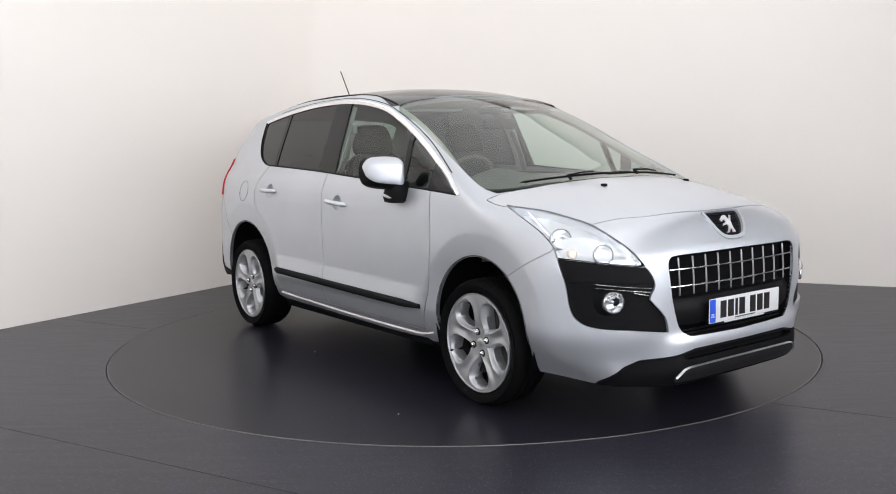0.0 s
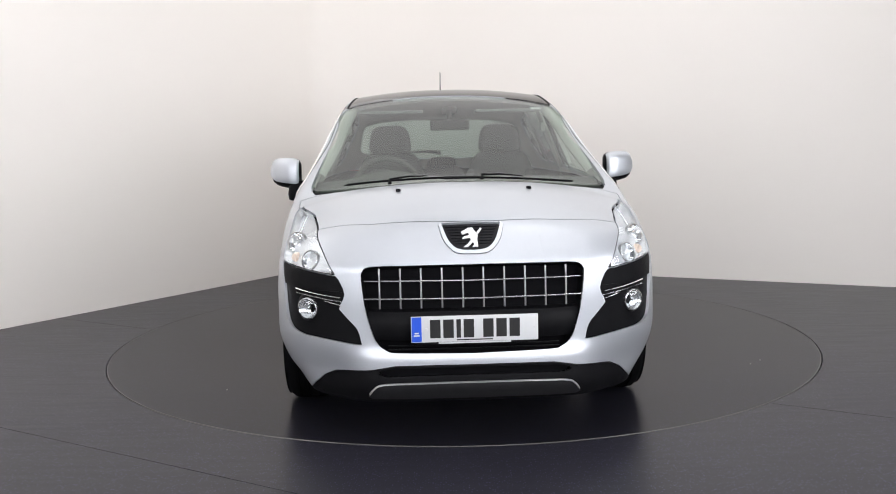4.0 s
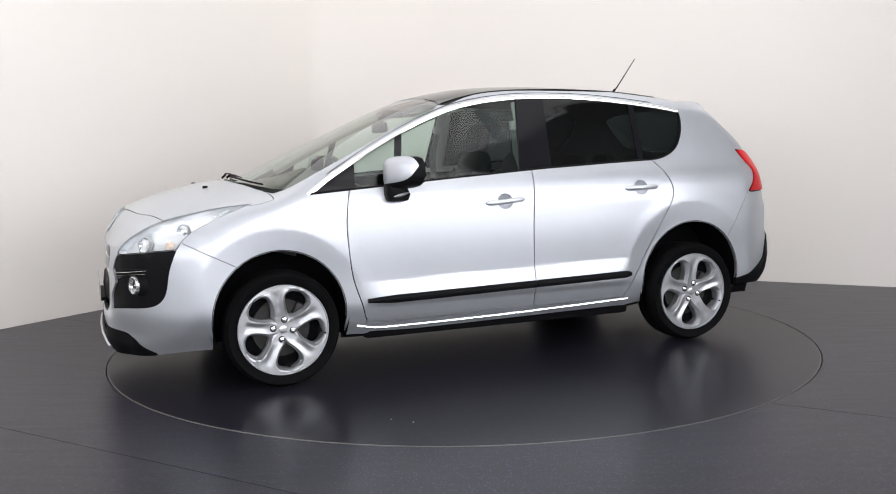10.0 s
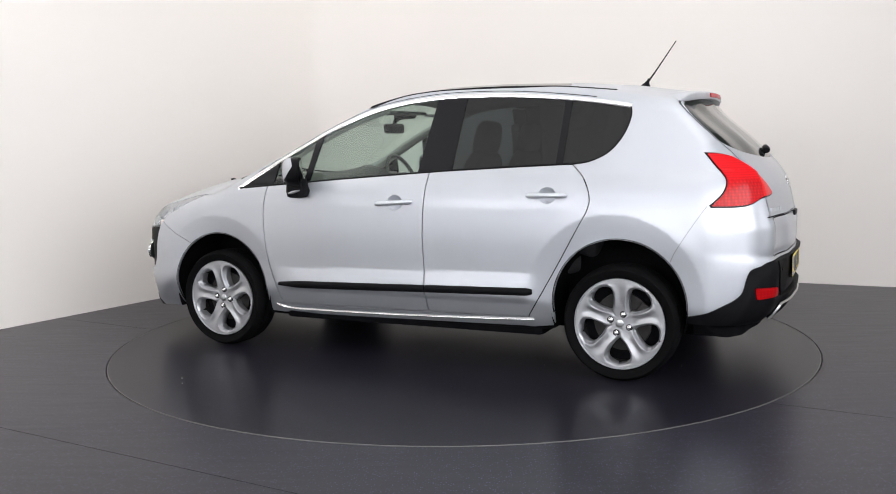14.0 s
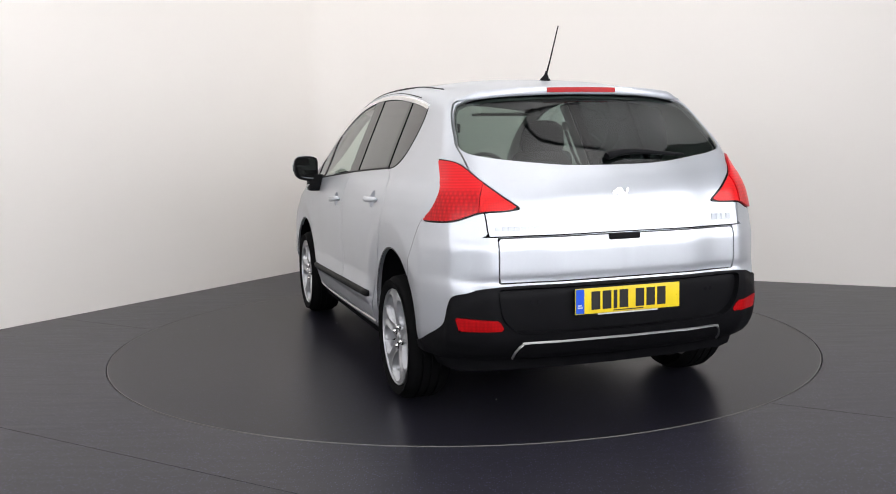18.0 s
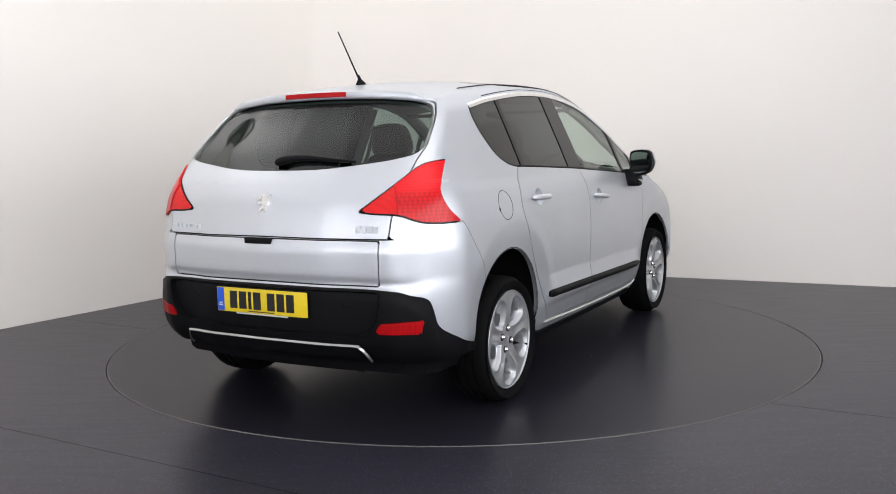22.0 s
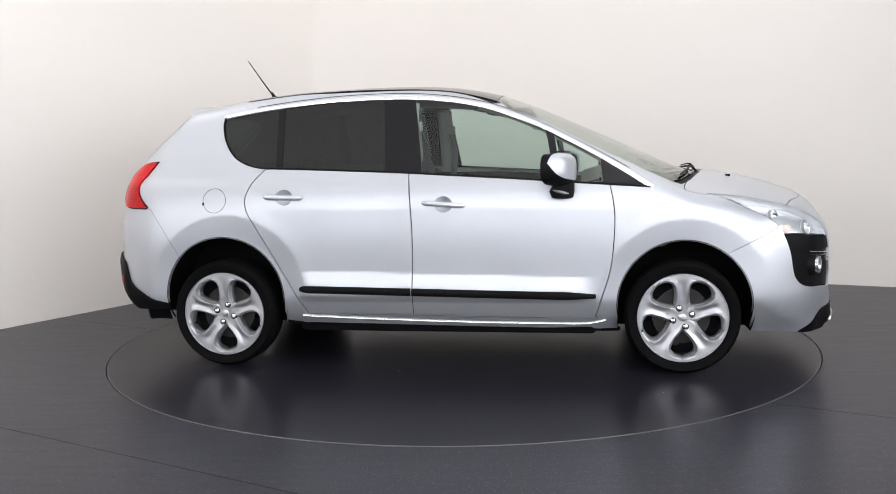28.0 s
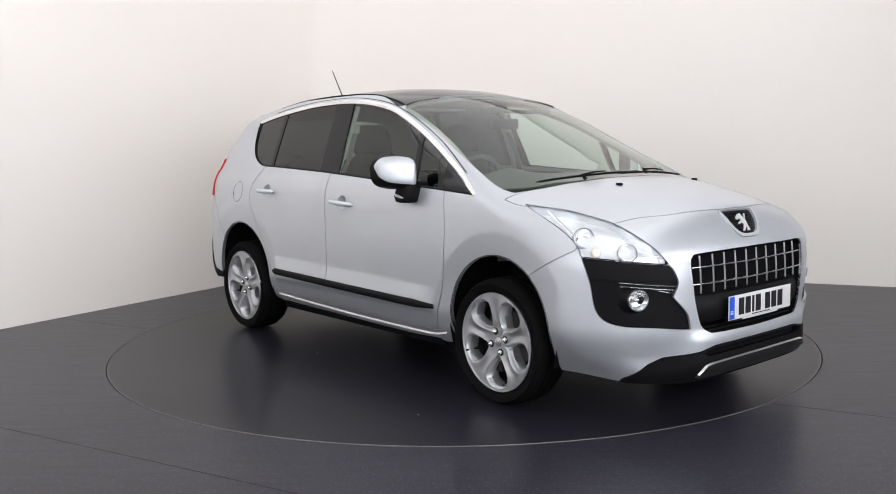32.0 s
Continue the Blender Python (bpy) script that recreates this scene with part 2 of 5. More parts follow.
def box(bm, x0, x1, y0, y1, z0, z1, m=None, bevel=0.0, seg=2):
    r = bmesh.ops.create_cube(bm, size=1)
    t = Matrix.Translation(((x0 + x1) / 2, (y0 + y1) / 2, (z0 + z1) / 2)) @ Matrix.Diagonal((x1 - x0, y1 - y0, z1 - z0, 1))
    bmesh.ops.transform(bm, matrix=(m @ t) if m else t, verts=r["verts"])
    if bevel:
        es = list({e for v in r["verts"] for e in v.link_edges})
        bmesh.ops.bevel(bm, geom=es, offset=bevel, segments=seg, affect="EDGES", profile=0.6)
    return bm


def lathe(bm, profile, m=None, steps=48, close=False):
    """Turns (radius, height) pairs round the local z axis."""
    rings = []
    for r, h in profile:
        ring = [bm.verts.new((r * math.cos(a), r * math.sin(a), h)) for a in (2 * math.pi * i / steps for i in range(steps))] if r > 1e-6 else [bm.verts.new((0, 0, h))]
        rings.append(ring)
    pairs = list(zip(rings, rings[1:])) + ([(rings[-1], rings[0])] if close else [])
    for a, b in pairs:
        for i in range(steps):
            j = (i + 1) % steps
            if len(a) == 1 and len(b) > 1:
                bm.faces.new((a[0], b[i], b[j]))
            elif len(b) == 1 and len(a) > 1:
                bm.faces.new((a[i], a[j], b[0]))
            elif len(a) > 1:
                bm.faces.new((a[i], a[j], b[j], b[i]))
    if m:
        bmesh.ops.transform(bm, matrix=m, verts=[v for ring in rings for v in ring])
    return bm


def tube(bm, pts, radius, steps=8, flat=1.0):
    """A round bar along points; radius may be a list; flat squeezes it along the second cross axis."""
    pts = [Vector(p) for p in pts]
    rad = radius if isinstance(radius, (list, tuple)) else [radius] * len(pts)
    rings, up = [], Vector((0, 0, 1))
    for i, p in enumerate(pts):
        d = (pts[min(i + 1, len(pts) - 1)] - pts[max(i - 1, 0)]).normalized()
        a = d.cross(up)
        if a.length < 0.1:
            a = d.cross(Vector((0, 1, 0)))
        a.normalize()
        b = a.cross(d)
        rings.append([bm.verts.new(p + rad[i] * (math.cos(k) * a + flat * math.sin(k) * b)) for k in (2 * math.pi * j / steps for j in range(steps))])
    for r, s in zip(rings, rings[1:]):
        for j in range(steps):
            bm.faces.new((r[j], r[(j + 1) % steps], s[(j + 1) % steps], s[j]))
    bm.faces.new(rings[0][::-1])
    bm.faces.new(rings[-1])
    return bm


def prism(bm, outline, place, depth):
    """A flat shape with thickness: place(u, v, h) puts its points in space."""
    lo = [bm.verts.new(place(u, v, 0)) for u, v in outline]
    hi = [bm.verts.new(place(u, v, depth)) for u, v in outline]
    n = len(outline)
    bm.faces.new(hi)
    bm.faces.new(lo[::-1])
    for i in range(n):
        bm.faces.new((lo[i], lo[(i + 1) % n], hi[(i + 1) % n], hi[i]))
    return bm


def curve(pts, steps=6, closed=False):
    """More points along a smooth line through pts (Catmull-Rom). A point given twice stays a corner."""
    pts = [np.array(p, float) for p in pts]
    n, out = len(pts), []
    for i in range(n if closed else n - 1):
        p1, p2 = pts[i], pts[(i + 1) % n]
        if np.allclose(p1, p2):
            continue
        p0 = pts[(i - 1) % n] if closed or i > 0 else p1
        p3 = pts[(i + 2) % n] if closed or i < n - 2 else p2
        for k in range(steps):
            s = k / steps
            out.append(0.5 * (2 * p1 + (p2 - p0) * s + (2 * p0 - 5 * p1 + 4 * p2 - p3) * s**2 + (3 * p1 - p0 - 3 * p2 + p3) * s**3))
    if not closed:
        out.append(pts[-1])
    return np.array(out)


# ---- the car's body surface: half widths, profiles and plan curves, in metres ----
def spline(*pts):
    """A smooth curve through (x, y) pairs, with no overshoot."""
    xs, ys = np.array([p[0] for p in pts], float), np.array([p[1] for p in pts], float)
    h, d = np.diff(xs), np.diff(ys) / np.diff(xs)
    m = np.zeros(len(xs))
    m[0], m[-1] = d[0], d[-1]
    for i in range(1, len(xs) - 1):
        if d[i - 1] * d[i] > 0:
            m[i] = (h[i - 1] + h[i]) / (h[i - 1] / d[i - 1] + h[i] / d[i])

    def at(x):
        x = np.clip(np.asarray(x, float), xs[0], xs[-1])
        i = np.clip(np.searchsorted(xs, x, side="right") - 1, 0, len(xs) - 2)
        s = (x - xs[i]) / h[i]
        return ((2 * s**3 - 3 * s**2 + 1) * ys[i] + (s**3 - 2 * s**2 + s) * h[i] * m[i]
                + (3 * s**2 - 2 * s**3) * ys[i + 1] + (s**3 - s**2) * h[i] * m[i + 1])
    return at


def ramp(x, a, b):
    s = np.clip((x - a) / (b - a), 0, 1)
    return s * s * (3 - 2 * s)


def smax(a, b, k):
    h = np.maximum(k - np.abs(a - b), 0)
    return np.maximum(a, b) + h * h / (4 * k)


top_line = spline((-2.3, 1.36), (-1.9, 1.45), (-1.62, 1.522), (-1.4, 1.556), (-1.2, 1.586), (-0.8, 1.617), (-0.4, 1.628), (-0.2, 1.626), (0, 1.613),
                  (0.15, 1.59), (0.3, 1.555), (0.5, 1.484), (0.75, 1.375), (1.0, 1.262), (1.2, 1.169), (1.33, 1.111), (1.42, 1.088), (1.6, 1.067),
                  (1.8, 1.022), (1.95, 0.975), (2.04, 0.94), (2.1, 0.902), (2.16, 0.83), (2.22, 0.7))
top_drop = spline((-2, 0.09), (-1.3, 0.085), (-0.8, 0.07), (0, 0.068), (0.3, 0.076), (0.5, 0.086), (0.8, 0.098), (1.2, 0.09), (1.45, 0.09), (1.7, 0.115), (2.1, 0.12))
side_line = spline((0.14, 0.74), (0.24, 0.802), (0.32, 0.846), (0.42, 0.872), (0.55, 0.876), (0.75, 0.882), (0.9, 0.878), (0.98, 0.867), (1.04, 0.848),
                   (1.1, 0.816), (1.25, 0.747), (1.45, 0.662), (1.53, 0.628), (1.6, 0.59), (1.7, 0.54))
side_taper = spline((-2.3, 0.86), (-1.9, 0.936), (-1.6, 0.968), (-1.2, 0.993), (-0.5, 1), (0.5, 1), (1.0, 0.987), (1.4, 0.978), (1.8, 0.95), (2.0, 0.91), (2.2, 0.85))
front_line = spline((0.1, 2.07), (0.2, 2.15), (0.26, 2.172), (0.33, 2.165), (0.45, 2.165), (0.6, 2.165), (0.75, 2.155), (0.85, 2.13), (1.0, 2.1))
front_plan = spline((0, 0), (0.3, 0.006), (0.487, 0.028), (0.6, 0.069), (0.69, 0.13), (0.76, 0.2), (0.82, 0.295), (0.95, 0.6))
rear_line = spline((0.15, 1.9), (0.22, 1.97), (0.3, 1.99), (0.36, 2.05), (0.42, 2.082), (0.5, 2.095), (0.6, 2.1), (0.64, 2.098), (0.695, 2.09), (0.8, 2.09), (0.863, 2.075), (1.01, 2.04), (1.1, 1.99),
                   (1.17, 1.93), (1.25, 1.86), (1.47, 1.63), (1.54, 1.61), (1.65, 1.58))
rear_plan = spline((0, 0), (0.3, 0.015), (0.48, 0.05), (0.62, 0.068), (0.7, 0.115), (0.77, 0.17), (0.82, 0.25), (0.95, 0.52))
bumper_top = spline((-2.1, 0.65), (-1.42, 0.643), (-1.255, 0.622), (-1.16, 0.605), (-1.125, 0.56), (-1.085, 0.48), (-0.95, 0.42), (-0.858, 0.386))
HUB_Z = 0.309


def body_field(p):
    """Below zero inside the body, zero on its skin."""
    x, y, z = p[..., 0], np.abs(p[..., 1]), p[..., 2]
    w = side_line(z) * side_taper(x)
    # below a crease round each wheel the flank turns slightly under
    for hx, hz in ((1.325, 0.375), (-1.255, 0.415)):
        r = np.hypot(x - hx, z - hz)
        w = w - 0.125 * np.clip(0.468 - r, 0, 0.12) + 0.003 * ramp(r, 0.56, 0.468)
    w = w + 0.034 * ramp(z, 0.85, 0.42) * ramp(x, 1.15, 1.66) * ramp(x, 2.05, 1.7) + 0.02 * ramp(z, 1.12, 0.66) * ramp(x, -0.9, -1.7)
    w = w - 0.006 * ramp(z, 1.02, 1.4) * ramp(x, -0.8, -1.7) + 0.01 * ramp(z, 1.05, 1.3) + 0.008 * ramp(x, 1.1, 1.7)
    w = w - 0.04 * ramp(z, 0.455, 0.24) * ramp(x, 1.6, 1.8)
    facet = np.clip((0.548 - 0.02 * x - z) / 0.085, 0, 1)
    w = w + 0.016 * facet * ramp(z, 0.38, 0.43) * ramp(x, -0.86, -0.74) * ramp(x, 0.88, 0.72)
    side = (y - w) * 0.9
    top = (z - top_line(x) + top_drop(x) * (y / 0.7) ** 2.2) * 0.85
    front = x - front_line(z) + front_plan(y) - 0.016 * ramp(z, 0.44, 0.37) * ramp(z, 0.2, 0.3) * ramp(y, 0.55, 0.4) + 0.045 * ramp(z, 0.455, 0.24) * ramp(y, 0.42, 0.62)
    edge = bumper_top(x + y)
    flat = 0.92 + 0.08 * ramp(z, edge - 0.05 - 0.08 * ramp(x + y, -1.32, -1.12), edge - 0.004)
    rear = -x - rear_line(z) + rear_plan(y) * flat + 0.012 * np.exp(-((z - 0.662) / 0.022) ** 2) * ramp(y, 0.8, 0.6)
    rear = np.where(z > 1.1, rear * 0.75, rear)
    f = smax(side, top, 0.05 + 0.06 * ramp(x, 1.3, 1.7))
    f = smax(f, front, 0.06 + 0.06 * ramp(z, 0.7, 0.86))
    return smax(f, rear, 0.04 + 0.055 * ramp(z, 0.75, 1.05) - 0.04 * ramp(z, 1.12, 1.25))


def body_normal(p):
    g, e = np.zeros_like(p), 0.004
    for i in range(3):
        d = np.zeros(3)
        d[i] = e
        g[..., i] = body_field(p + d) - body_field(p - d)
    return g / np.linalg.norm(g, axis=-1, keepdims=True)


def to_skin(start, way, far=3.0):
    """The points where rays from inside leave the body."""
    lo, hi = np.zeros(len(start)), np.full(len(start), far)
    flo, fhi = body_field(start), body_field(start + hi[:, None] * way)
    for i in range(14):
        mid = (lo + hi) / 2 if i < 4 else np.clip(lo - flo * (hi - lo) / np.where(fhi - flo == 0, 1, fhi - flo), lo + 0.002 * (hi - lo), hi - 0.002 * (hi - lo))
        f = body_field(start + mid[:, None] * way)
        inside = f < 0
        lo, flo = np.where(inside, mid, lo), np.where(inside, f, flo * 0.5 if i > 4 else flo)
        hi, fhi = np.where(inside, hi, mid), np.where(inside, fhi * 0.5 if i > 4 else fhi, f)
    return start + mid[:, None] * way


# ---- cutting the skin into panels ----
def skin_mesh(step=0.0125):
    """The left half of the skin, as triangles; rays run from a spine to a box round it."""
    x0, x1, y1, z0, z1, spine, mid = -1.75, 1.75, 0.75, 0.2, 1.4, 1.2, 0.62
    nx, ny, nz = round((x1 - x0) / step), round(y1 / step), round((z1 - z0) / step)
    xs, ys, zs = np.linspace(x0, x1, nx + 1), np.linspace(0, y1, ny + 1), np.linspace(z0, z1, nz + 1)
    index, quads = {}, []

    def vid(i, j, k):
        return index.setdefault((i, j, k), len(index))
    for i in range(nx):
        for k in range(nz):
            quads.append((vid(i, ny, k), vid(i, ny, k + 1), vid(i + 1, ny, k + 1), vid(i + 1, ny, k)))
        for j in range(ny):
            quads.append((vid(i, j, nz), vid(i + 1, j, nz), vid(i + 1, j + 1, nz), vid(i, j + 1, nz)))
    for j in range(ny):
        for k in range(nz):
            quads.append((vid(nx, j, k), vid(nx, j + 1, k), vid(nx, j + 1, k + 1), vid(nx, j, k + 1)))
            quads.append((vid(0, j, k), vid(0, j, k + 1), vid(0, j + 1, k + 1), vid(0, j + 1, k)))
    keys = np.array(list(index))
    p = np.stack([xs[keys[:, 0]], ys[keys[:, 1]], zs[keys[:, 2]]], 1)
    start = np.stack([np.clip(p[:, 0], -spine, spine), 0 * p[:, 0], np.full(len(p), mid)], 1)
    way = p - start
    way /= np.linalg.norm(way, axis=1, keepdims=True)
    q = np.array(quads)
    tris = np.concatenate([q[:, [0, 1, 2]], q[:, [0, 2, 3]]])
    v = to_skin(start, way)
    a, b, c = v[tris[:, 0]], v[tris[:, 1]], v[tris[:, 2]]
    flip = np.einsum("ij,ij->i", np.cross(b - a, c - a), body_normal((a + b + c) / 3)) < 0
    tris[flip] = tris[flip][:, ::-1]
    return v, tris


def tidy(v, t):
    used, t2 = np.unique(t, return_inverse=True)
    return v[used], t2.reshape(t.shape)


def keep_side(v, t, f):
    """The part of a triangle mesh where f < 0, cut cleanly along f = 0."""
    neg = f < 0
    count = neg[t].sum(1)
    whole = t[count == 3]
    new_v, key, out = [v], {}, [whole]
    n = len(v)
    extra = []

    def cross(a, b):
        k = (min(a, b), max(a, b))
        if k not in key:
            s = f[a] / (f[a] - f[b])
            key[k] = n + len(extra)
            extra.append(v[a] + s * (v[b] - v[a]))
        return key[k]
    add = []
    for tri in t[(count == 1) | (count == 2)]:
        flags = neg[tri]
        lone = int(np.argmax(flags)) if flags.sum() == 1 else int(np.argmin(flags))
        a, b, c = (int(tri[(lone + i) % 3]) for i in range(3))
        ab, ac = cross(a, b), cross(a, c)
        if flags.sum() == 1:
            add.append((a, ab, ac))
        else:
            add += [(ab, b, c), (ab, c, ac)]
    if extra:
        new_v.append(np.array(extra))
        out.append(np.array(add))
    return tidy(np.concatenate(new_v), np.concatenate(out).astype(int))


def outline_field(uv, poly):
    """Signed distance to a closed outline, below zero inside."""
    poly = np.asarray(poly, float)
    best, inside = np.full(len(uv), 1e9), np.zeros(len(uv), bool)
    near = (uv[:, 0] > poly[:, 0].min() - 0.1) & (uv[:, 0] < poly[:, 0].max() + 0.1) & (uv[:, 1] > poly[:, 1].min() - 0.1) & (uv[:, 1] < poly[:, 1].max() + 0.1)
    p = uv[near]
    b, s = np.full(len(p), 1e9), np.zeros(len(p), bool)
    for i in range(len(poly)):
        a, c = poly[i], poly[(i + 1) % len(poly)]
        d = c - a
        k = np.clip(((p - a) @ d) / max(d @ d, 1e-12), 0, 1)
        b = np.minimum(b, np.hypot(*(p - a - k[:, None] * d).T))
        if a[1] != c[1]:
            up = (a[1] > p[:, 1]) != (c[1] > p[:, 1])
            s ^= up & (p[:, 0] < a[0] + (p[:, 1] - a[1]) / (c[1] - a[1]) * (c[0] - a[0]))
    best[near], inside[near] = b, s
    return np.where(inside, -best, best)


class Skin:
    """What is left of the half skin while panels are cut from it."""

    def __init__(self, v, t):
        self.v, self.t = v, t

    def field(self, view, poly):
        v = self.v
        x, y, z = v.T
        if view == "side":
            uv, ok = np.stack([x, z], 1), y > 0.3
        elif view == "top":
            uv, ok = np.stack([x, y], 1), z > 0.8
        elif view == "front":
            uv, ok = np.stack([y, z], 1), x > 1.3
        elif view == "rear":
            uv, ok = np.stack([y, z], 1), x < -1.2
        elif view == "front_corner":
            uv, ok = np.stack([y - x, z], 1), x > 1.2
        else:
            uv, ok = np.stack([y + x, z], 1), x < -1.2
        f = outline_field(uv, poly)
        return np.where(ok, f, np.maximum(f, 0.05))

    def take(self, view, poly, gap=0.003):
        """Cuts a panel out, with an open joint round it."""
        f = self.field(view, poly)
        piece = keep_side(self.v, self.t, f + gap)
        self.v, self.t = keep_side(self.v, self.t, gap - f)
        return piece


def both_sides(piece):
    """A panel and its mirror image as one sheet, welded where they meet on the centre line."""
    v, t = piece
    n = len(v)
    v = v.copy()
    v[np.abs(v[:, 1]) < 1e-6, 1] = 0
    m = np.arange(n) + n
    centre = v[:, 1] == 0
    m[centre] = np.arange(n)[centre]
    return tidy(np.concatenate([v, v * [1, -1, 1]]), np.concatenate([t, m[t][:, ::-1]]))


def mirrored(piece):
    v, t = piece
    return v * [1, -1, 1], t[:, ::-1]


def panel_mesh(name, piece, mat, sink=0.0, lip=0.012):
    """A sheet panel that follows the skin, sunk by some depth, with turned-in edges."""
    v, t = piece
    nrm = body_normal(v)
    v = v - nrm * sink
    verts, norms, faces = [v], [nrm], [t]
    if lip:
        e = np.concatenate([t[:, [0, 1]], t[:, [1, 2]], t[:, [2, 0]]])
        s = np.sort(e, 1)
        u, first, cnt = np.unique(s, axis=0, return_index=True, return_counts=True)
        edge = e[first[cnt == 1]]
        a, b = edge[:, 0], edge[:, 1]
        n, k = len(v), len(edge)
        side = np.cross(v[b] - v[a], nrm[a]) * (1 if lip > 0 else -1)
        side /= np.maximum(np.linalg.norm(side, axis=1, keepdims=True), 1e-9)
        verts += [v[a], v[b], v[b] - nrm[b] * lip, v[a] - nrm[a] * lip]
        norms += [side] * 4
        i = np.arange(k) + n
        faces += [np.stack([i + k, i, i + 3 * k], 1), np.stack([i + k, i + 3 * k, i + 2 * k], 1)]
    return mesh_from(name, np.concatenate(verts), np.concatenate(faces), mat, np.concatenate(norms))


def on_skin(view, pairs):
    """Points of the skin under (x, z), (y, z) or (x, y) pairs, seen from the side, front, rear or top."""
    a = np.array([[float(u), float(w)] for u, w in pairs])
    o = np.zeros(len(a))
    start, way = {"side": ((a[:, 0], o, a[:, 1]), (0, 1, 0)), "front": ((o + 1.2, a[:, 0], a[:, 1]), (1, 0, 0)),
                  "rear": ((o - 1.0, a[:, 0], a[:, 1]), (-1, 0, 0)), "top": ((a[:, 0], a[:, 1], o + 0.7), (0, 0, 1))}[view]
    return [Vector(q) for q in to_skin(np.stack(start, 1), np.tile(np.array(way, float), (len(a), 1)), 1.4)]


def side_point(x, z):
    return on_skin("side", [(x, z)])[0]


def front_point(y, z):
    return on_skin("front", [(y, z)])[0]


def rear_point(y, z):
    return on_skin("rear", [(y, z)])[0]


def top_point(x, y):
    return on_skin("top", [(x, y)])[0]


def skin_normal(p):
    return Vector(body_normal(np.array([p]))[0])


def ribbon(bm, pts, width, height, profile=(0, 0.7, 1, 0.7, 0), base=-0.004, ends=True):
    """A raised strip that lies on the skin along points; its two ends run down to the skin."""
    pts = [Vector(p) for p in pts]
    rows = []
    normals = [Vector(q) for q in body_normal(np.array([tuple(p) for p in pts]))]
    for i, p in enumerate(pts):
        n = normals[i]
        d = (pts[min(i + 1, len(pts) - 1)] - pts[max(i - 1, 0)]).normalized()
        a = n.cross(d).normalized()
        w = width[i] if isinstance(width, (list, tuple)) else width
        rows.append([bm.verts.new(p + a * w * (k / (len(profile) - 1) - 0.5) + n * (base + height * h)) for k, h in enumerate(profile)])
    for r, s in zip(rows, rows[1:]):
        for k in range(len(profile) - 1):
            bm.faces.new((r[k], r[k + 1], s[k + 1], s[k]))
    if ends:
        for r in (rows[0], rows[-1]):
            bm.faces.new(r)
    return bm


# ---- the studio ----
CORNER, LEFT_WAY, RIGHT_WAY = Vector((-1.277, 3.88)), Vector((-0.517, -0.856)), Vector((0.907, -0.421))
LEFT_END, RIGHT_END = CORNER + 12 * LEFT_WAY, CORNER + 9 * RIGHT_WAY
BACK_END = LEFT_END + (RIGHT_END - CORNER)
CEILING, DISC_R = 3.4, 2.212


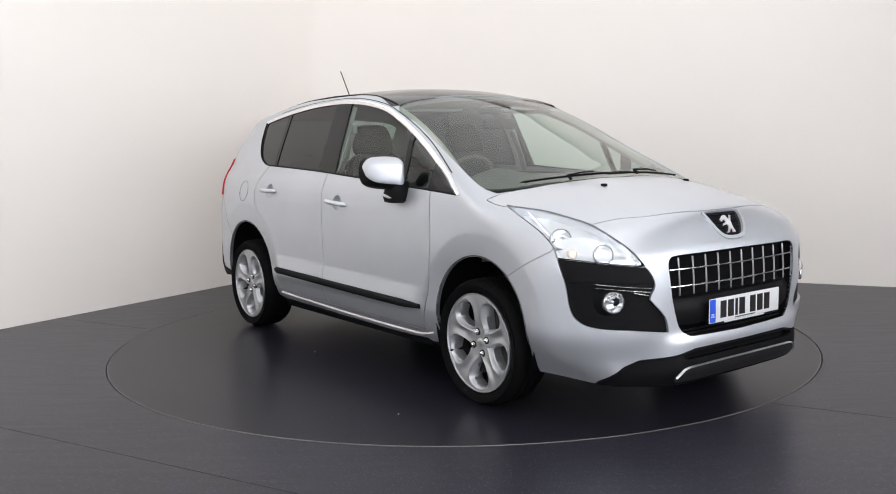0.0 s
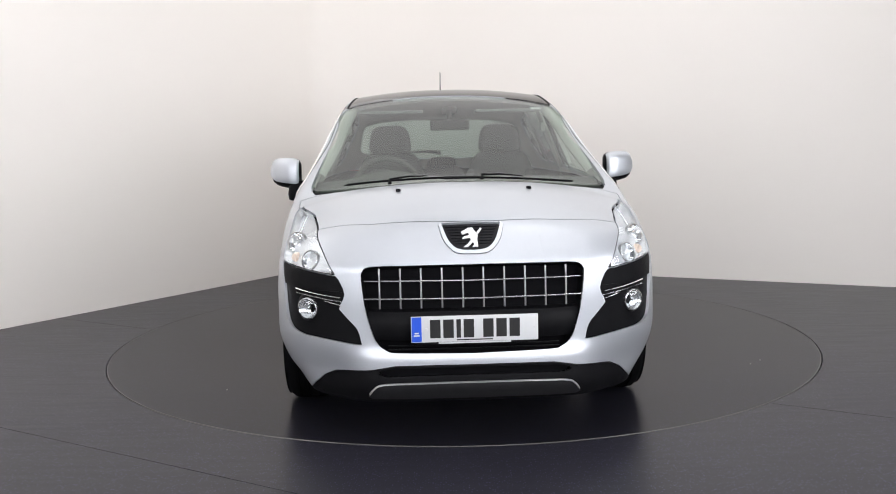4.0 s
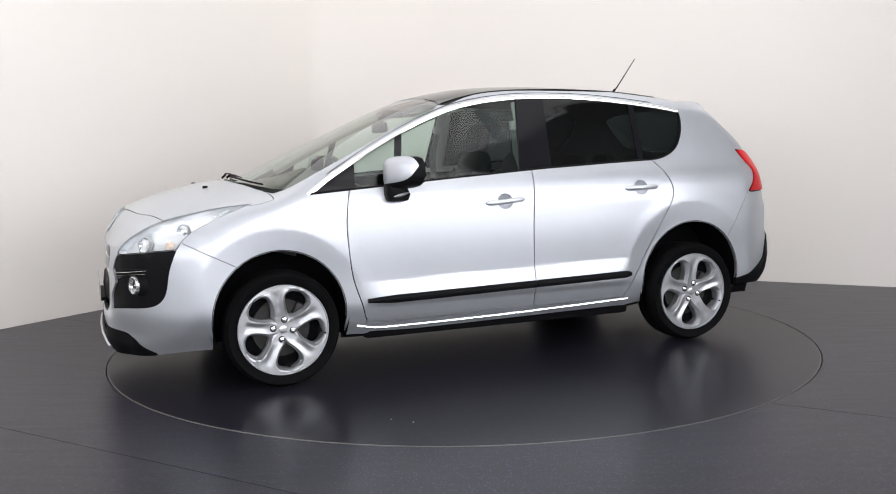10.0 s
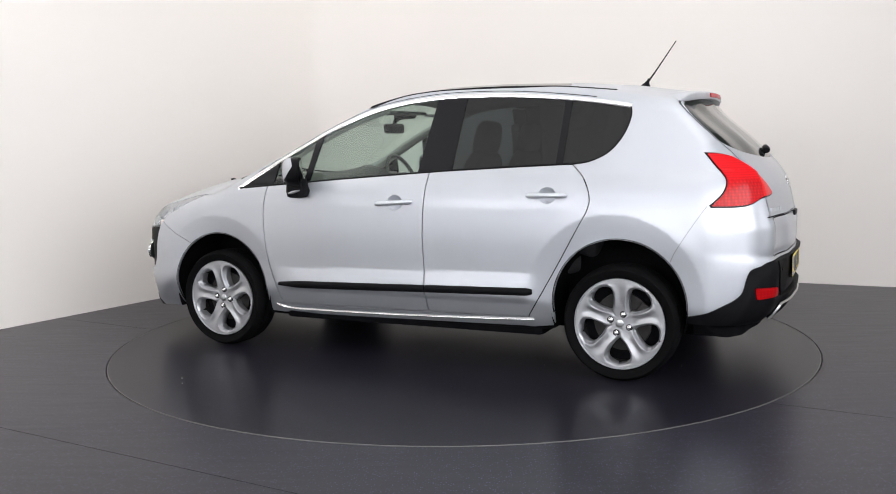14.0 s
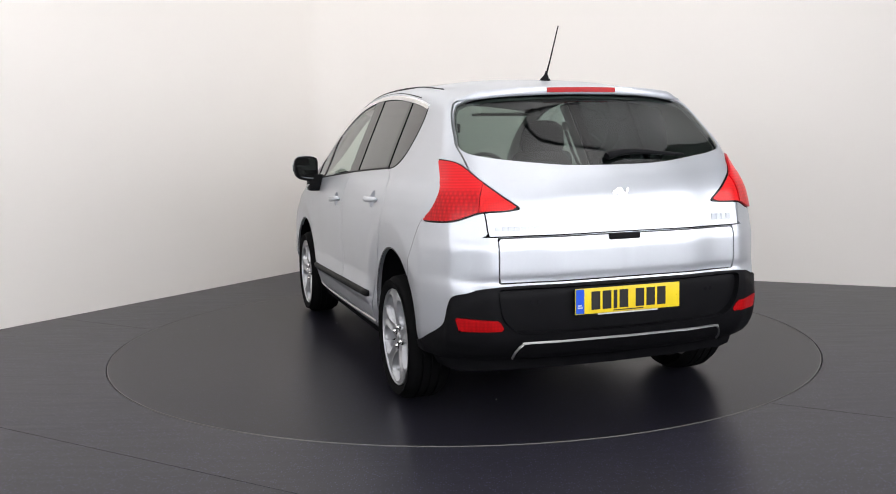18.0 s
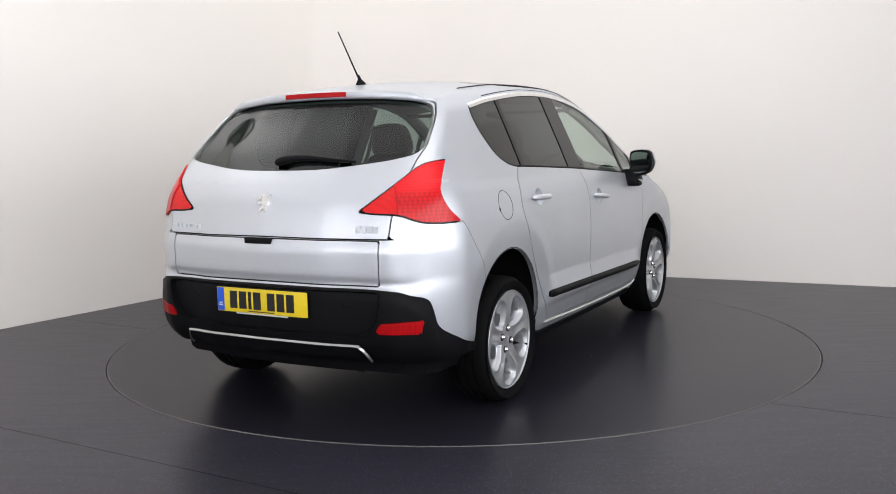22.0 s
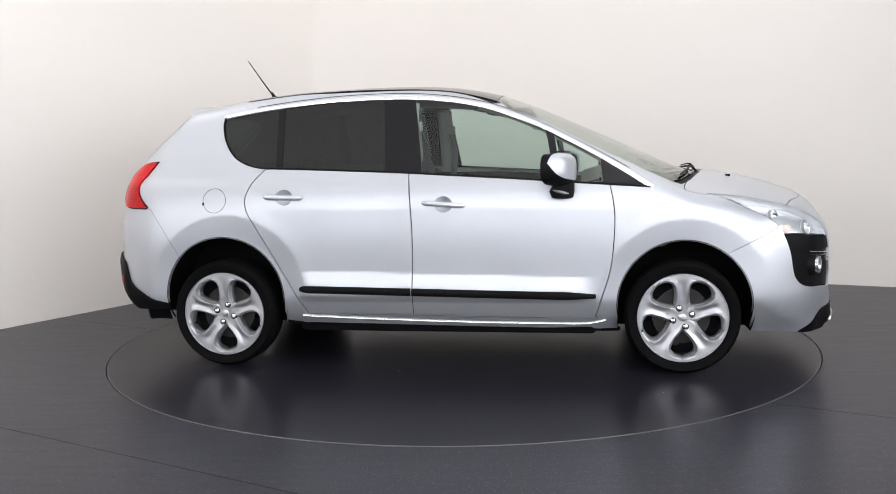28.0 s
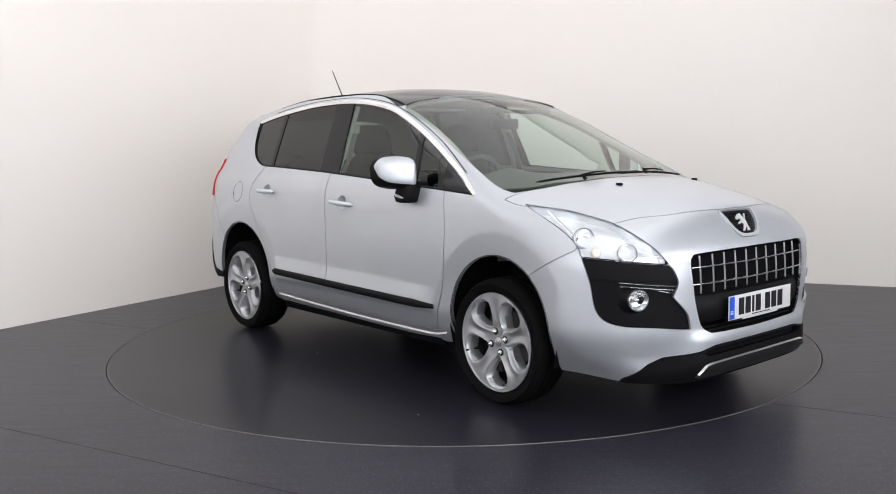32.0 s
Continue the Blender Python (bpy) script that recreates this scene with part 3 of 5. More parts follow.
def room():
    # the two seen walls, joined by a rounded corner
    a0, a1 = CORNER + LEFT_WAY * 0.5, CORNER + RIGHT_WAY * 1.7
    arc = [(1 - s) ** 2 * a0 + 2 * s * (1 - s) * CORNER + s * s * a1 for s in (i / 24 for i in range(25))]
    mid = len(arc) // 2

    def wall(name, line, mat, label):
        bm = bmesh.new()
        rows = []
        for i, p in enumerate(line):
            d = (line[min(i + 1, len(line) - 1)] - line[max(i - 1, 0)]).normalized()
            n = Vector((-d.y, d.x)) * 0.12
            rows.append([bm.verts.new((*q, z)) for q, z in ((p, -0.02), (p, CEILING), (p + n, CEILING), (p + n, -0.02))])
        for s, t in zip(rows, rows[1:]):
            for k in range(4):
                bm.faces.new((s[k], s[(k + 1) % 4], t[(k + 1) % 4], t[k]))
        bm.faces.new(rows[0])
        bm.faces.new(rows[-1][::-1])
        ob = part(name, bm, mat, None, smooth=30)
        return tagged(ob, label, "wall", kind="structure")
    wall("wall_west", [LEFT_END, *arc[:mid + 1]], WALL_PAINT, "smooth off-white painted studio wall")
    wall("wall_north", [*arc[mid:], RIGHT_END], WALL_PAINT, "smooth off-white painted studio wall")
    # unseen walls close the room; their grey darkens the car's lower reflections
    wall("wall_east", [RIGHT_END, BACK_END], BACK_WALL, "unseen plain grey wall that closes the studio")
    wall("wall_south", [BACK_END, LEFT_END], BACK_WALL, "unseen plain grey wall that closes the studio")
    # unseen ceiling, kept dark so the side windows reflect little
    bm = bmesh.new()
    box(bm, -9, 9, -12, 5, CEILING, CEILING + 0.1)
    tagged(part("ceiling", bm, CEILING_PAINT, None), "unseen plain grey ceiling that closes the studio", "ceiling", kind="structure")
    # the floor, with a round hole for the turntable
    bm = bmesh.new()
    n = 180
    rings = []
    for rad, z in ((DISC_R + 0.008, -0.05), (DISC_R + 0.008, 0.0), (5, 0), (14, 0)):
        rings.append([bm.verts.new((rad * math.cos(2 * math.pi * i / n), rad * math.sin(2 * math.pi * i / n), z)) for i in range(n)])
    for s, t in zip(rings, rings[1:]):
        for i in range(n):
            bm.faces.new((s[i], t[i], t[(i + 1) % n], s[(i + 1) % n]))
    tagged(part("floor", bm, FLOOR, None, smooth=20), "dark grey speckled vinyl studio floor with a dull sheen", "floor", kind="structure")
    bm = bmesh.new()
    lathe(bm, [(0, -0.05), (DISC_R + 0.2, -0.05)], steps=90)
    tagged(part("turntable_pit", bm, DARK, None), "dark pit under the turntable", "pit", kind="structure")
    # seams between the vinyl sheets
    d, nrm = Vector((0.874, -0.485)), Vector((0.485, 0.874))
    for off in (-4.57, -2.66, -0.747):
        chord = math.sqrt(max(0, (DISC_R + 0.02) ** 2 - off * off))
        spans = [(-6, -chord), (chord, 7)] if chord else [(-6, 7)]
        for s0, s1 in spans:
            bm = bmesh.new()
            c = nrm * off
            turn = Matrix.Translation((c.x, c.y, 0)) @ Matrix.Rotation(math.atan2(d.y, d.x), 4, "Z")
            box(bm, s0, s1, -0.0008, 0.0008, -0.001, 0.0006, turn)
            tagged(part("floor_seam", bm, DARK, None), "thin dark seam between vinyl floor sheets", "seam", kind="structure")


def turntable():
    ob = thing("turntable", "round dark vinyl turntable flush with the floor", "turntable")
    bm = bmesh.new()
    lathe(bm, [(0, -0.04), (DISC_R, -0.04), (DISC_R, -0.003), (DISC_R - 0.003, 0), (0, 0)], steps=180)
    part("disc", bm, DISC, ob, smooth=30)
    bm = bmesh.new()
    lathe(bm, [(DISC_R - 0.004, 0.0002), (DISC_R - 0.0015, 0.0016), (DISC_R + 0.001, 0.0002), (DISC_R + 0.001, -0.02), (DISC_R - 0.004, -0.02)], steps=180, close=True)
    part("rim", bm, DISC_EDGE, ob, "thin dull metal edge")
    # crumbs of grit that turn with the disc
    rnd = random.Random(4)
    bm = bmesh.new()
    for _ in range(11):
        a, r = rnd.uniform(0, 6.28), rnd.uniform(0.9, 2.1)
        s = rnd.uniform(0.002, 0.0045)
        bmesh.ops.create_icosphere(bm, subdivisions=1, radius=s, matrix=pose(r * math.cos(a), r * math.sin(a), s * 0.6))
    g = part("grit", bm, LINING, ob, "scattered pale specks of grit")
    g["kind"] = "stuff"
    return ob


def fill_panel(start, end, z0, z1, mat):
    """An added, unseen fill light: a wall-wide glowing cloth in a slim frame, on a wall behind the camera."""
    d = end - start
    m = Matrix.Translation((start.x, start.y, 0)) @ Matrix.Rotation(math.atan2(d.y, d.x), 4, "Z")
    n = d.length
    ob = thing("fill_panel", "unseen wall-wide fill panel added behind the camera", "studio light", "wall softboxes")
    bm = bmesh.new()
    box(bm, 0.3, n - 0.3, -0.1, -0.05, z0, z1, m)
    part("cloth", bm, mat, ob, "glowing white cloth")
    for x0, x1, a, b in ((0.25, 0.3, z0, z1), (n - 0.3, n - 0.25, z0, z1), (0.25, n - 0.25, z0 - 0.05, z0), (0.25, n - 0.25, z1, z1 + 0.05)):
        bm = bmesh.new()
        box(bm, x0, x1, -0.12, 0, a, b, m)
        part("frame_bar", bm, BLACK_PLASTIC, ob)


def ceiling_fill(x0, x1, y0, y1, mat):
    """A glowing cloth added out of view under the ceiling, to light the car and walls from above."""
    ob = thing("ceiling_fill", "unseen wide glowing cloth added under the ceiling", "ceiling light", "cloth ceiling lights")
    bm = bmesh.new()
    box(bm, x0, x1, y0, y1, CEILING - 0.06, CEILING - 0.03)
    part("cloth", bm, mat, ob, "softly glowing white cloth")
    for a, b, c, d in ((x0 - 0.05, x0, y0, y1), (x1, x1 + 0.05, y0, y1), (x0 - 0.05, x1 + 0.05, y0 - 0.05, y0), (x0 - 0.05, x1 + 0.05, y1, y1 + 0.05)):
        bm = bmesh.new()
        box(bm, a, b, c, d, CEILING - 0.08, CEILING)
        part("frame_bar", bm, SATIN, ob)
    ob.matrix_basis = pose(0, 0, 0, 0, 0, -25)


room()
ceiling_fill(-2.9, 2.9, -0.75, 2.85, CEILING_FILL)
ceiling_fill(-3.4, 2.9, -5.2, -0.85, UNEVEN_CLOTH)
fill_panel(RIGHT_END.lerp(BACK_END, 0.24), BACK_END, 0.95, 3.25, EAST_FILL)
fill_panel(BACK_END, LEFT_END, 1.25, 3.25, SOUTH_FILL)
disc = turntable()


# ---- the car: a silver five-door family crossover; x runs forward, y to its left ----
def mirror_outline(half):
    """A closed outline from its y >= 0 half, for panels across the centre line."""
    half = np.asarray(half, float)
    return np.concatenate([half, half[::-1] * [-1, 1]])


def mirror_top(half):
    half = np.asarray(half, float)
    return np.concatenate([half, half[::-1] * [1, -1]])


BELT = [(1.15, 1.012), (0.884, 1.031), (0.717, 1.043), (0.408, 1.066), (0.094, 1.086), (-0.182, 1.104), (-0.39, 1.115), (-0.721, 1.13), (-1.0, 1.141)]
DLO_REAR = [(-1.0, 1.141), (-1.12, 1.16), (-1.22, 1.212), (-1.285, 1.30), (-1.312, 1.39), (-1.307, 1.446)]
DLO_TOP = [(-1.307, 1.446), (-1.111, 1.48), (-0.866, 1.51), (-0.59, 1.533), (-0.254, 1.538), (0.01, 1.517), (0.237, 1.475), (0.398, 1.42), (0.557, 1.352),
           (0.715, 1.272), (0.872, 1.186), (1.027, 1.096), (1.15, 1.012)]
HEADLAMP = [(-0.655, 0.974), (-0.655, 0.974), (-0.803, 0.962), (-0.934, 0.949), (-1.064, 0.927), (-1.2, 0.9), (-1.33, 0.851), (-1.446, 0.792), (-1.526, 0.728), (-1.526, 0.728),
            (-1.389, 0.738), (-1.195, 0.752), (-0.996, 0.763), (-0.996, 0.763), (-0.974, 0.806), (-0.909, 0.858), (-0.792, 0.915)]
CORNER_TRIM = [(-0.999, 0.758), (-0.999, 0.758), (-1.045, 0.655), (-1.075, 0.542), (-1.135, 0.488), (-1.253, 0.465), (-1.446, 0.456), (-1.669, 0.436), (-1.669, 0.436),
               (-1.649, 0.502), (-1.58, 0.562), (-1.545, 0.591), (-1.545, 0.591), (-1.585, 0.65), (-1.535, 0.722), (-1.535, 0.722), (-1.389, 0.733), (-1.195, 0.747)]
TAIL = [(-0.948, 1.197), (-0.948, 1.197), (-1.118, 1.177), (-1.295, 1.10), (-1.533, 0.976), (-1.533, 0.976), (-1.45, 0.966), (-1.313, 0.96), (-1.146, 0.925), (-0.875, 0.92), (-0.875, 0.92),
        (-0.978, 0.985), (-1.025, 1.05), (-1.008, 1.10)]
GRILLE = [(0, 0.767), (0.3, 0.766), (0.42, 0.764), (0.455, 0.752), (0.466, 0.72), (0.452, 0.59), (0.43, 0.5), (0.408, 0.444), (0.37, 0.415), (0.316, 0.403), (0, 0.396)]
LOWER_TRIM = [(0, 0.349), (0.33, 0.349), (0.44, 0.33), (0.585, 0.318), (0.64, 0.29), (0.70, 0.225), (0.70, 0.05), (0, 0.05)]
BADGE = [(0, 0.928), (0.125, 0.926), (0.125, 0.926), (0.098, 0.86), (0.06, 0.826), (0, 0.82)]
BONNET = [(1.478, 0), (1.43, 0.3), (1.36, 0.58), (1.325, 0.72), (1.318, 0.80), (1.318, 0.80), (1.44, 0.79), (1.54, 0.76), (1.64, 0.73), (1.75, 0.705), (1.86, 0.68), (1.86, 0.68),
          (1.915, 0.544), (1.985, 0.4), (2.03, 0.15), (2.037, 0)]
SCREEN = [(1.465, 0), (1.415, 0.3), (1.33, 0.58), (1.265, 0.715), (1.235, 0.748), (1.15, 0.748), (0.854, 0.70), (0.6, 0.662), (0.33, 0.622), (0.30, 0.3), (0.292, 0)]
ROOF_GLASS = [(0.284, 0), (0.291, 0.3), (0.318, 0.622), (0.0, 0.585), (-0.85, 0.56), (-0.87, 0.3), (-0.875, 0)]
REAR_GLASS = [(0, 1.157), (0.24, 1.162), (0.5, 1.19), (0.6, 1.207), (0.65, 1.222), (0.674, 1.25), (0.668, 1.29), (0.652, 1.36), (0.626, 1.42), (0.58, 1.454), (0.41, 1.483), (0, 1.493)]
TAILGATE = [(0, 0.866), (0.60, 0.862), (0.628, 0.875), (0.635, 0.95), (0.655, 1.08), (0.668, 1.19), (0.680, 1.25), (0.674, 1.29), (0.658, 1.36), (0.634, 1.425), (0.59, 1.464), (0.42, 1.497), (0, 1.505)]
GATE_FLAP = [(0, 0.858), (0.59, 0.855), (0.59, 0.66), (0, 0.665)]
REAR_BUMPER = [(-2.4, 0.652), (-2.1, 0.650), (-1.42, 0.643), (-1.255, 0.622), (-1.16, 0.605), (-1.125, 0.56), (-1.085, 0.48), (-0.95, 0.42), (-0.858, 0.386), (-0.70, 0.345), (-0.70, 0.05), (-2.4, 0.05)]
FRONT_DOOR = [(0.895, 1.10), (0.922, 1.031), (0.943, 0.918), (0.947, 0.795), (0.926, 0.578), (0.875, 0.41), (0.844, 0.315), (0.80, 0.297), (-0.17, 0.307), (-0.17, 0.307),
              (-0.164, 0.542), (-0.16, 0.8), (-0.182, 1.106), (-0.2, 1.2)]
REAR_DOOR = [(-0.19, 1.2), (-0.182, 1.106), (-0.16, 0.8), (-0.164, 0.542), (-0.17, 0.307), (-0.17, 0.307), (-0.74, 0.312), (-0.79, 0.33), (-0.907, 0.526), (-1.066, 0.807), (-1.118, 0.90),
             (-1.130, 0.975), (-1.09, 1.07), (-1.02, 1.142), (-0.95, 1.2)]


def arch(cx, cz, r, low=0.05):
    pts = [(cx + r, low)] + [(cx + r * math.cos(a), cz + r * math.sin(a)) for a in np.linspace(0, math.pi, 40)] + [(cx - r, low)]
    return pts


def slanted(x_top, x_bottom, x_far, lo=0.9, hi=1.6):
    """A region in side view behind a straight pillar line."""
    return [(x_top, hi), (x_bottom, lo), (x_far, lo), (x_far, hi)]


car = thing("car", "silver five-door family car with black bumpers and alloy wheels", "car")


def pair_of(name, piece, mat, label="", sink=0.0, lip=0.012):
    """The same panel on the car's left and right."""
    return (part(name, panel_mesh(name, piece, mat, sink, lip), mat, car, label),
            part(name, panel_mesh(name, mirrored(piece), mat, sink, lip), mat, car, label))


def across(name, piece, mat, label="", sink=0.0, lip=0.012):
    return part(name, panel_mesh(name, both_sides(piece), mat, sink, lip), mat, car, label)


def body_panels():
    skin = Skin(*skin_mesh())
    full = (skin.v, skin.t)
    # lower edge of the body
    x, z = skin.v[:, 0], skin.v[:, 2]
    low = spline((-2.2, 0.315), (-1.63, 0.333), (-1.0, 0.268), (-0.77, 0.247), (0.93, 0.226), (1.68, 0.226), (2.03, 0.2), (2.2, 0.19))
    skin.v, skin.t = keep_side(skin.v, skin.t, low(x) - z)
    skin.take("side", arch(1.315, 0.375, 0.352), 0)
    skin.take("side", arch(-1.28, 0.40, 0.354), 0)
    # glass
    dlo = Skin(*skin.take("side", np.concatenate([curve(BELT)[:-1], curve(DLO_REAR)[:-1], curve(DLO_TOP)[:-1]]), 0.0))
    pair_of("door_window", dlo.take("side", slanted(-0.178, -0.075, 0.55) [:2] + [(0.655, 0.9), (0.53, 1.6)], 0), CLEAR_PANE, "clear front door window", 0.008)
    pair_of("rear_door_window", dlo.take("side", [(-0.355, 1.6), (-0.30, 0.9), (-0.915, 0.9), (-0.945, 1.6)], 0), TINTED_PANE, "dark tinted rear door window", 0.008)
    pair_of("rear_quarter_window", dlo.take("side", [(-0.985, 1.6), (-0.95, 0.9), (-1.6, 0.9), (-1.6, 1.6)], 0), TINTED_PANE, "dark tinted rear quarter window", 0.008)
    pair_of("front_quarter_window", dlo.take("side", [(0.575, 1.6), (0.69, 0.9), (0.90, 0.9), (0.835, 1.6)], 0), CLEAR_PANE, "small clear front quarter window", 0.008)
    for name, x0, x1, label in (("door_pillar_trim", -0.6, 0.2, "gloss black door pillar"), ("rear_window_divider", -1.6, -0.6, "black rear window divider"), ("quarter_window_divider", 0.2, 0.76, "black quarter window divider")):
        pair_of(name, dlo.take("side", [(x0, 0.8), (x1, 0.8), (x1, 1.7), (x0, 1.7)], 0), GLOSS_BLACK, label, 0.004)
    pair_of("window_corner_trim", (dlo.v, dlo.t), GLOSS_BLACK, "black corner plate behind the mirror", 0.004)
    across("windscreen", skin.take("top", mirror_top(curve(SCREEN)), 0.002), SCREEN_PANE, "clear windscreen", 0.004)
    roof = skin.take("top", mirror_top(curve(ROOF_GLASS)), 0.002)
    across("glass_roof", roof, GLOSS_BLACK, "black glass roof", 0.002)
    across("rear_window", skin.take("rear", mirror_outline(curve(REAR_GLASS)), 0.002), REAR_PANE, "tinted rear window", 0.005)
    # lamps
    lamp = skin.take("front_corner", curve(HEADLAMP, closed=True), 0.0025)
    for name, mat, label, sink in (("headlamp_lens", LENS_PANE, "clear headlamp lens", 0.002), ("headlamp_housing", LAMP_WHITE, "bright headlamp housing", 0.04)):
        pair_of(name, lamp, mat, label, sink, -0.037 if sink > 0.01 else 0.012)
    tail = Skin(*skin.take("rear_corner", curve(TAIL, closed=True), 0.001))
    inset = tail.field("rear_corner", curve(TAIL, closed=True)) + 0.007
    pair_of("tail_lamp_seal", keep_side(tail.v, tail.t, -inset), GLOSS_BLACK, "thin dark seal round the tail lamp", 0.001)
    tail.v, tail.t = keep_side(tail.v, tail.t, inset)
    pair_of("tail_lamp_inner", tail.take("rear_corner", [(-1.3, 1.3), (-1.315, 0.8), (-1.7, 0.8), (-1.7, 1.3)], 0.0012), RED_LAMP, "bright red tail lamp", -0.004)
    pair_of("tail_lamp_outer", (tail.v, tail.t), RED_LAMP_OUTER, "red tail lamp with honeycomb cells and fine ribs", -0.010, 0.018)
    # front end
    trim = skin.take("front_corner", curve(CORNER_TRIM, closed=True), 0.002)
    trim = Skin(*trim)
    pair_of("bumper_upper_trim", trim.take("front_corner", [(-0.9, 0.668), (-1.7, 0.655), (-1.7, 0.9), (-0.9, 0.9)], 0.001), BLACK_PLASTIC, "smooth black trim under the headlamp", 0.003, 0.02)
    pair_of("bumper_corner_trim", (trim.v, trim.t), BLACK_PLASTIC, "matt black plastic corner trim", 0.013, 0.02)
    grille = skin.take("front", mirror_outline(curve(GRILLE)), 0.0)
    across("grille_recess", grille, DARK, "dark recess behind the grille", 0.07, -0.07)
    lower = Skin(*skin.take("front", mirror_outline(LOWER_TRIM), 0.002))
    across("lower_intake", lower.take("front", mirror_outline([(0, 0.341), (0.35, 0.339), (0.41, 0.325), (0.39, 0.305), (0, 0.308)]), 0), DARK, "dark lower air intake", 0.05, -0.05)
    across("skid_plate", lower.take("front", mirror_outline(curve([(0, 0.279), (0.3, 0.277), (0.395, 0.272), (0.425, 0.25), (0.45, 0.214), (0.45, 0.214), (0.3, 0.212), (0, 0.212)])), 0), SKID, "dark satin metal skid plate", -0.012, 0.02)
    lower = (lower.v, lower.t)
    across("lower_bumper_trim", lower, BLACK_PLASTIC, "matt black lower bumper trim", -0.004, 0.03)
    shield = Skin(*skin.take("front", mirror_outline(curve([(0, 0.93), (0.14, 0.928), (0.14, 0.928), (0.118, 0.86), (0.08, 0.818), (0.05, 0.808), (0, 0.806)])), 0.001))
    across("badge_plate", shield.take("front", mirror_outline(curve(BADGE)), 0), GLOSS_BLACK, "black ribbed badge plate", 0.006)
    across("badge_surround", (shield.v, shield.t), PAINT_TRIM, "silver badge surround", -0.006)
    across("cowl", skin.take("top", mirror_top([(1.50, 0), (1.45, 0.3), (1.37, 0.58), (1.31, 0.725), (1.24, 0.755), (1.23, 0.72), (1.31, 0.55), (1.39, 0.3), (1.43, 0)]), 0), BLACK_PLASTIC, "black windscreen cowl", 0.012)
    across("bonnet", skin.take("top", mirror_top(np.concatenate([curve(BONNET[:12]), curve(BONNET[11:])[1:]])), 0.0025), PAINT, "silver bonnet", 0, 0.02)
    across("front_bumper", skin.take("side", [(1.40, 0.0), (1.53, 0.655), (1.79, 0.79), (1.82, 0.93), (2.5, 1.2), (2.5, 0.0)], 0.0015), PAINT, "silver front bumper")
    # rear end
    bumper = Skin(*skin.take("rear_corner", curve(REAR_BUMPER[:10]).tolist() + REAR_BUMPER[10:], 0.0))
    across("bumper_recess", bumper.take("rear", mirror_outline(curve([(0, 0.637), (0.5, 0.634), (0.595, 0.63), (0.6, 0.6), (0.585, 0.52), (0.53, 0.458), (0.44, 0.443), (0, 0.441)])), 0), BLACK_PLASTIC, "black recessed bumper middle", 0.012, -0.03)
    lamp = bumper.take("rear", [(0.765, 0.517), (0.60, 0.505), (0.58, 0.475), (0.575, 0.458), (0.75, 0.455)], 0.001)
    pair_of("bumper_lamp", lamp, RED_LAMP_DARK, "deep red bumper lamp", -0.012)
    across("rear_skid_plate", bumper.take("rear", mirror_outline(curve([(0, 0.409), (0.44, 0.406), (0.49, 0.40), (0.515, 0.37), (0.52, 0.335), (0.52, 0.335), (0, 0.335)])), 0), BLACK_PLASTIC, "dark grey rear skid plate", -0.022, 0.04)
    across("rear_bumper", (bumper.v, bumper.t), BLACK_PLASTIC, "matt black rear bumper", -0.01, 0.03)
    across("tailgate", skin.take("rear", mirror_outline(curve(TAILGATE)), 0.003), PAINT, "silver tailgate")
    across("tailgate_flap", skin.take("rear", mirror_outline(GATE_FLAP), 0.003), PAINT, "silver lower tailgate flap")
    # shallow cups behind the door handles
    for cx, cz in ((0.018, 0.935), (-0.898, 0.981)):
        ring = [(cx + 0.05 * math.cos(a), cz + 0.045 * math.sin(a)) for a in np.linspace(0, 2 * math.pi, 40, endpoint=False)]
        v, t = skin.take("side", ring, 0.0)
        q = np.clip(np.hypot((v[:, 0] - cx) / 0.05, (v[:, 2] - cz) / 0.045), 0, 1)
        v = v - body_normal(v) * (0.032 * (1 - q**3))[:, None]
        for piece in ((v, t), mirrored((v, t))):
            part("handle_cup", mesh_from("handle_cup", *piece, PAINT), PAINT, car, "dished silver cup behind the handle")
    # doors and the rest
    pair_of("front_door", skin.take("side", curve(FRONT_DOOR, closed=True), 0.0028), PAINT, "silver front door")
    pair_of("rear_door", skin.take("side", curve(REAR_DOOR, closed=True), 0.0028), PAINT, "silver rear door")
    across("body_shell", (skin.v, skin.t), PAINT, "silver body sides and roof frame", 0, 0.02)
    # dark inner shell, open at the windows, behind all joints
    v, t = full
    inner = Skin(v, t)
    inner.v, inner.t = keep_side(v, t, 0.24 - v[:, 2])
    for cx, cz in ((1.315, 0.375), (-1.28, 0.40)):
        inner.take("side", arch(cx, cz, 0.375), 0)
    inner.take("side", np.concatenate([curve(BELT)[:-1], curve(DLO_REAR)[:-1], curve(DLO_TOP)[:-1]]), 0.0)
    inner.take("top", mirror_top(curve(SCREEN)), -0.004)
    inner.take("rear", mirror_outline(curve(REAR_GLASS)), -0.004)
    inner.take("front_corner", curve(HEADLAMP, closed=True), 0)
    inner.take("front", mirror_outline(curve(GRILLE)), 0)
    up = inner.v[:, 2]
    high = keep_side(inner.v, inner.t, 1.08 - up)
    across("pale_lining", high, LINING, "pale grey pillar and roof lining", 0.03, 0)
    across("inner_shell", keep_side(inner.v, inner.t, up - 1.08), DARK, "dark inner body shell", 0.035, 0)


body_panels()


# ---- wheels ----
RIM_R, TYRE_R, TYRE_W = 0.242, 0.305, 0.215


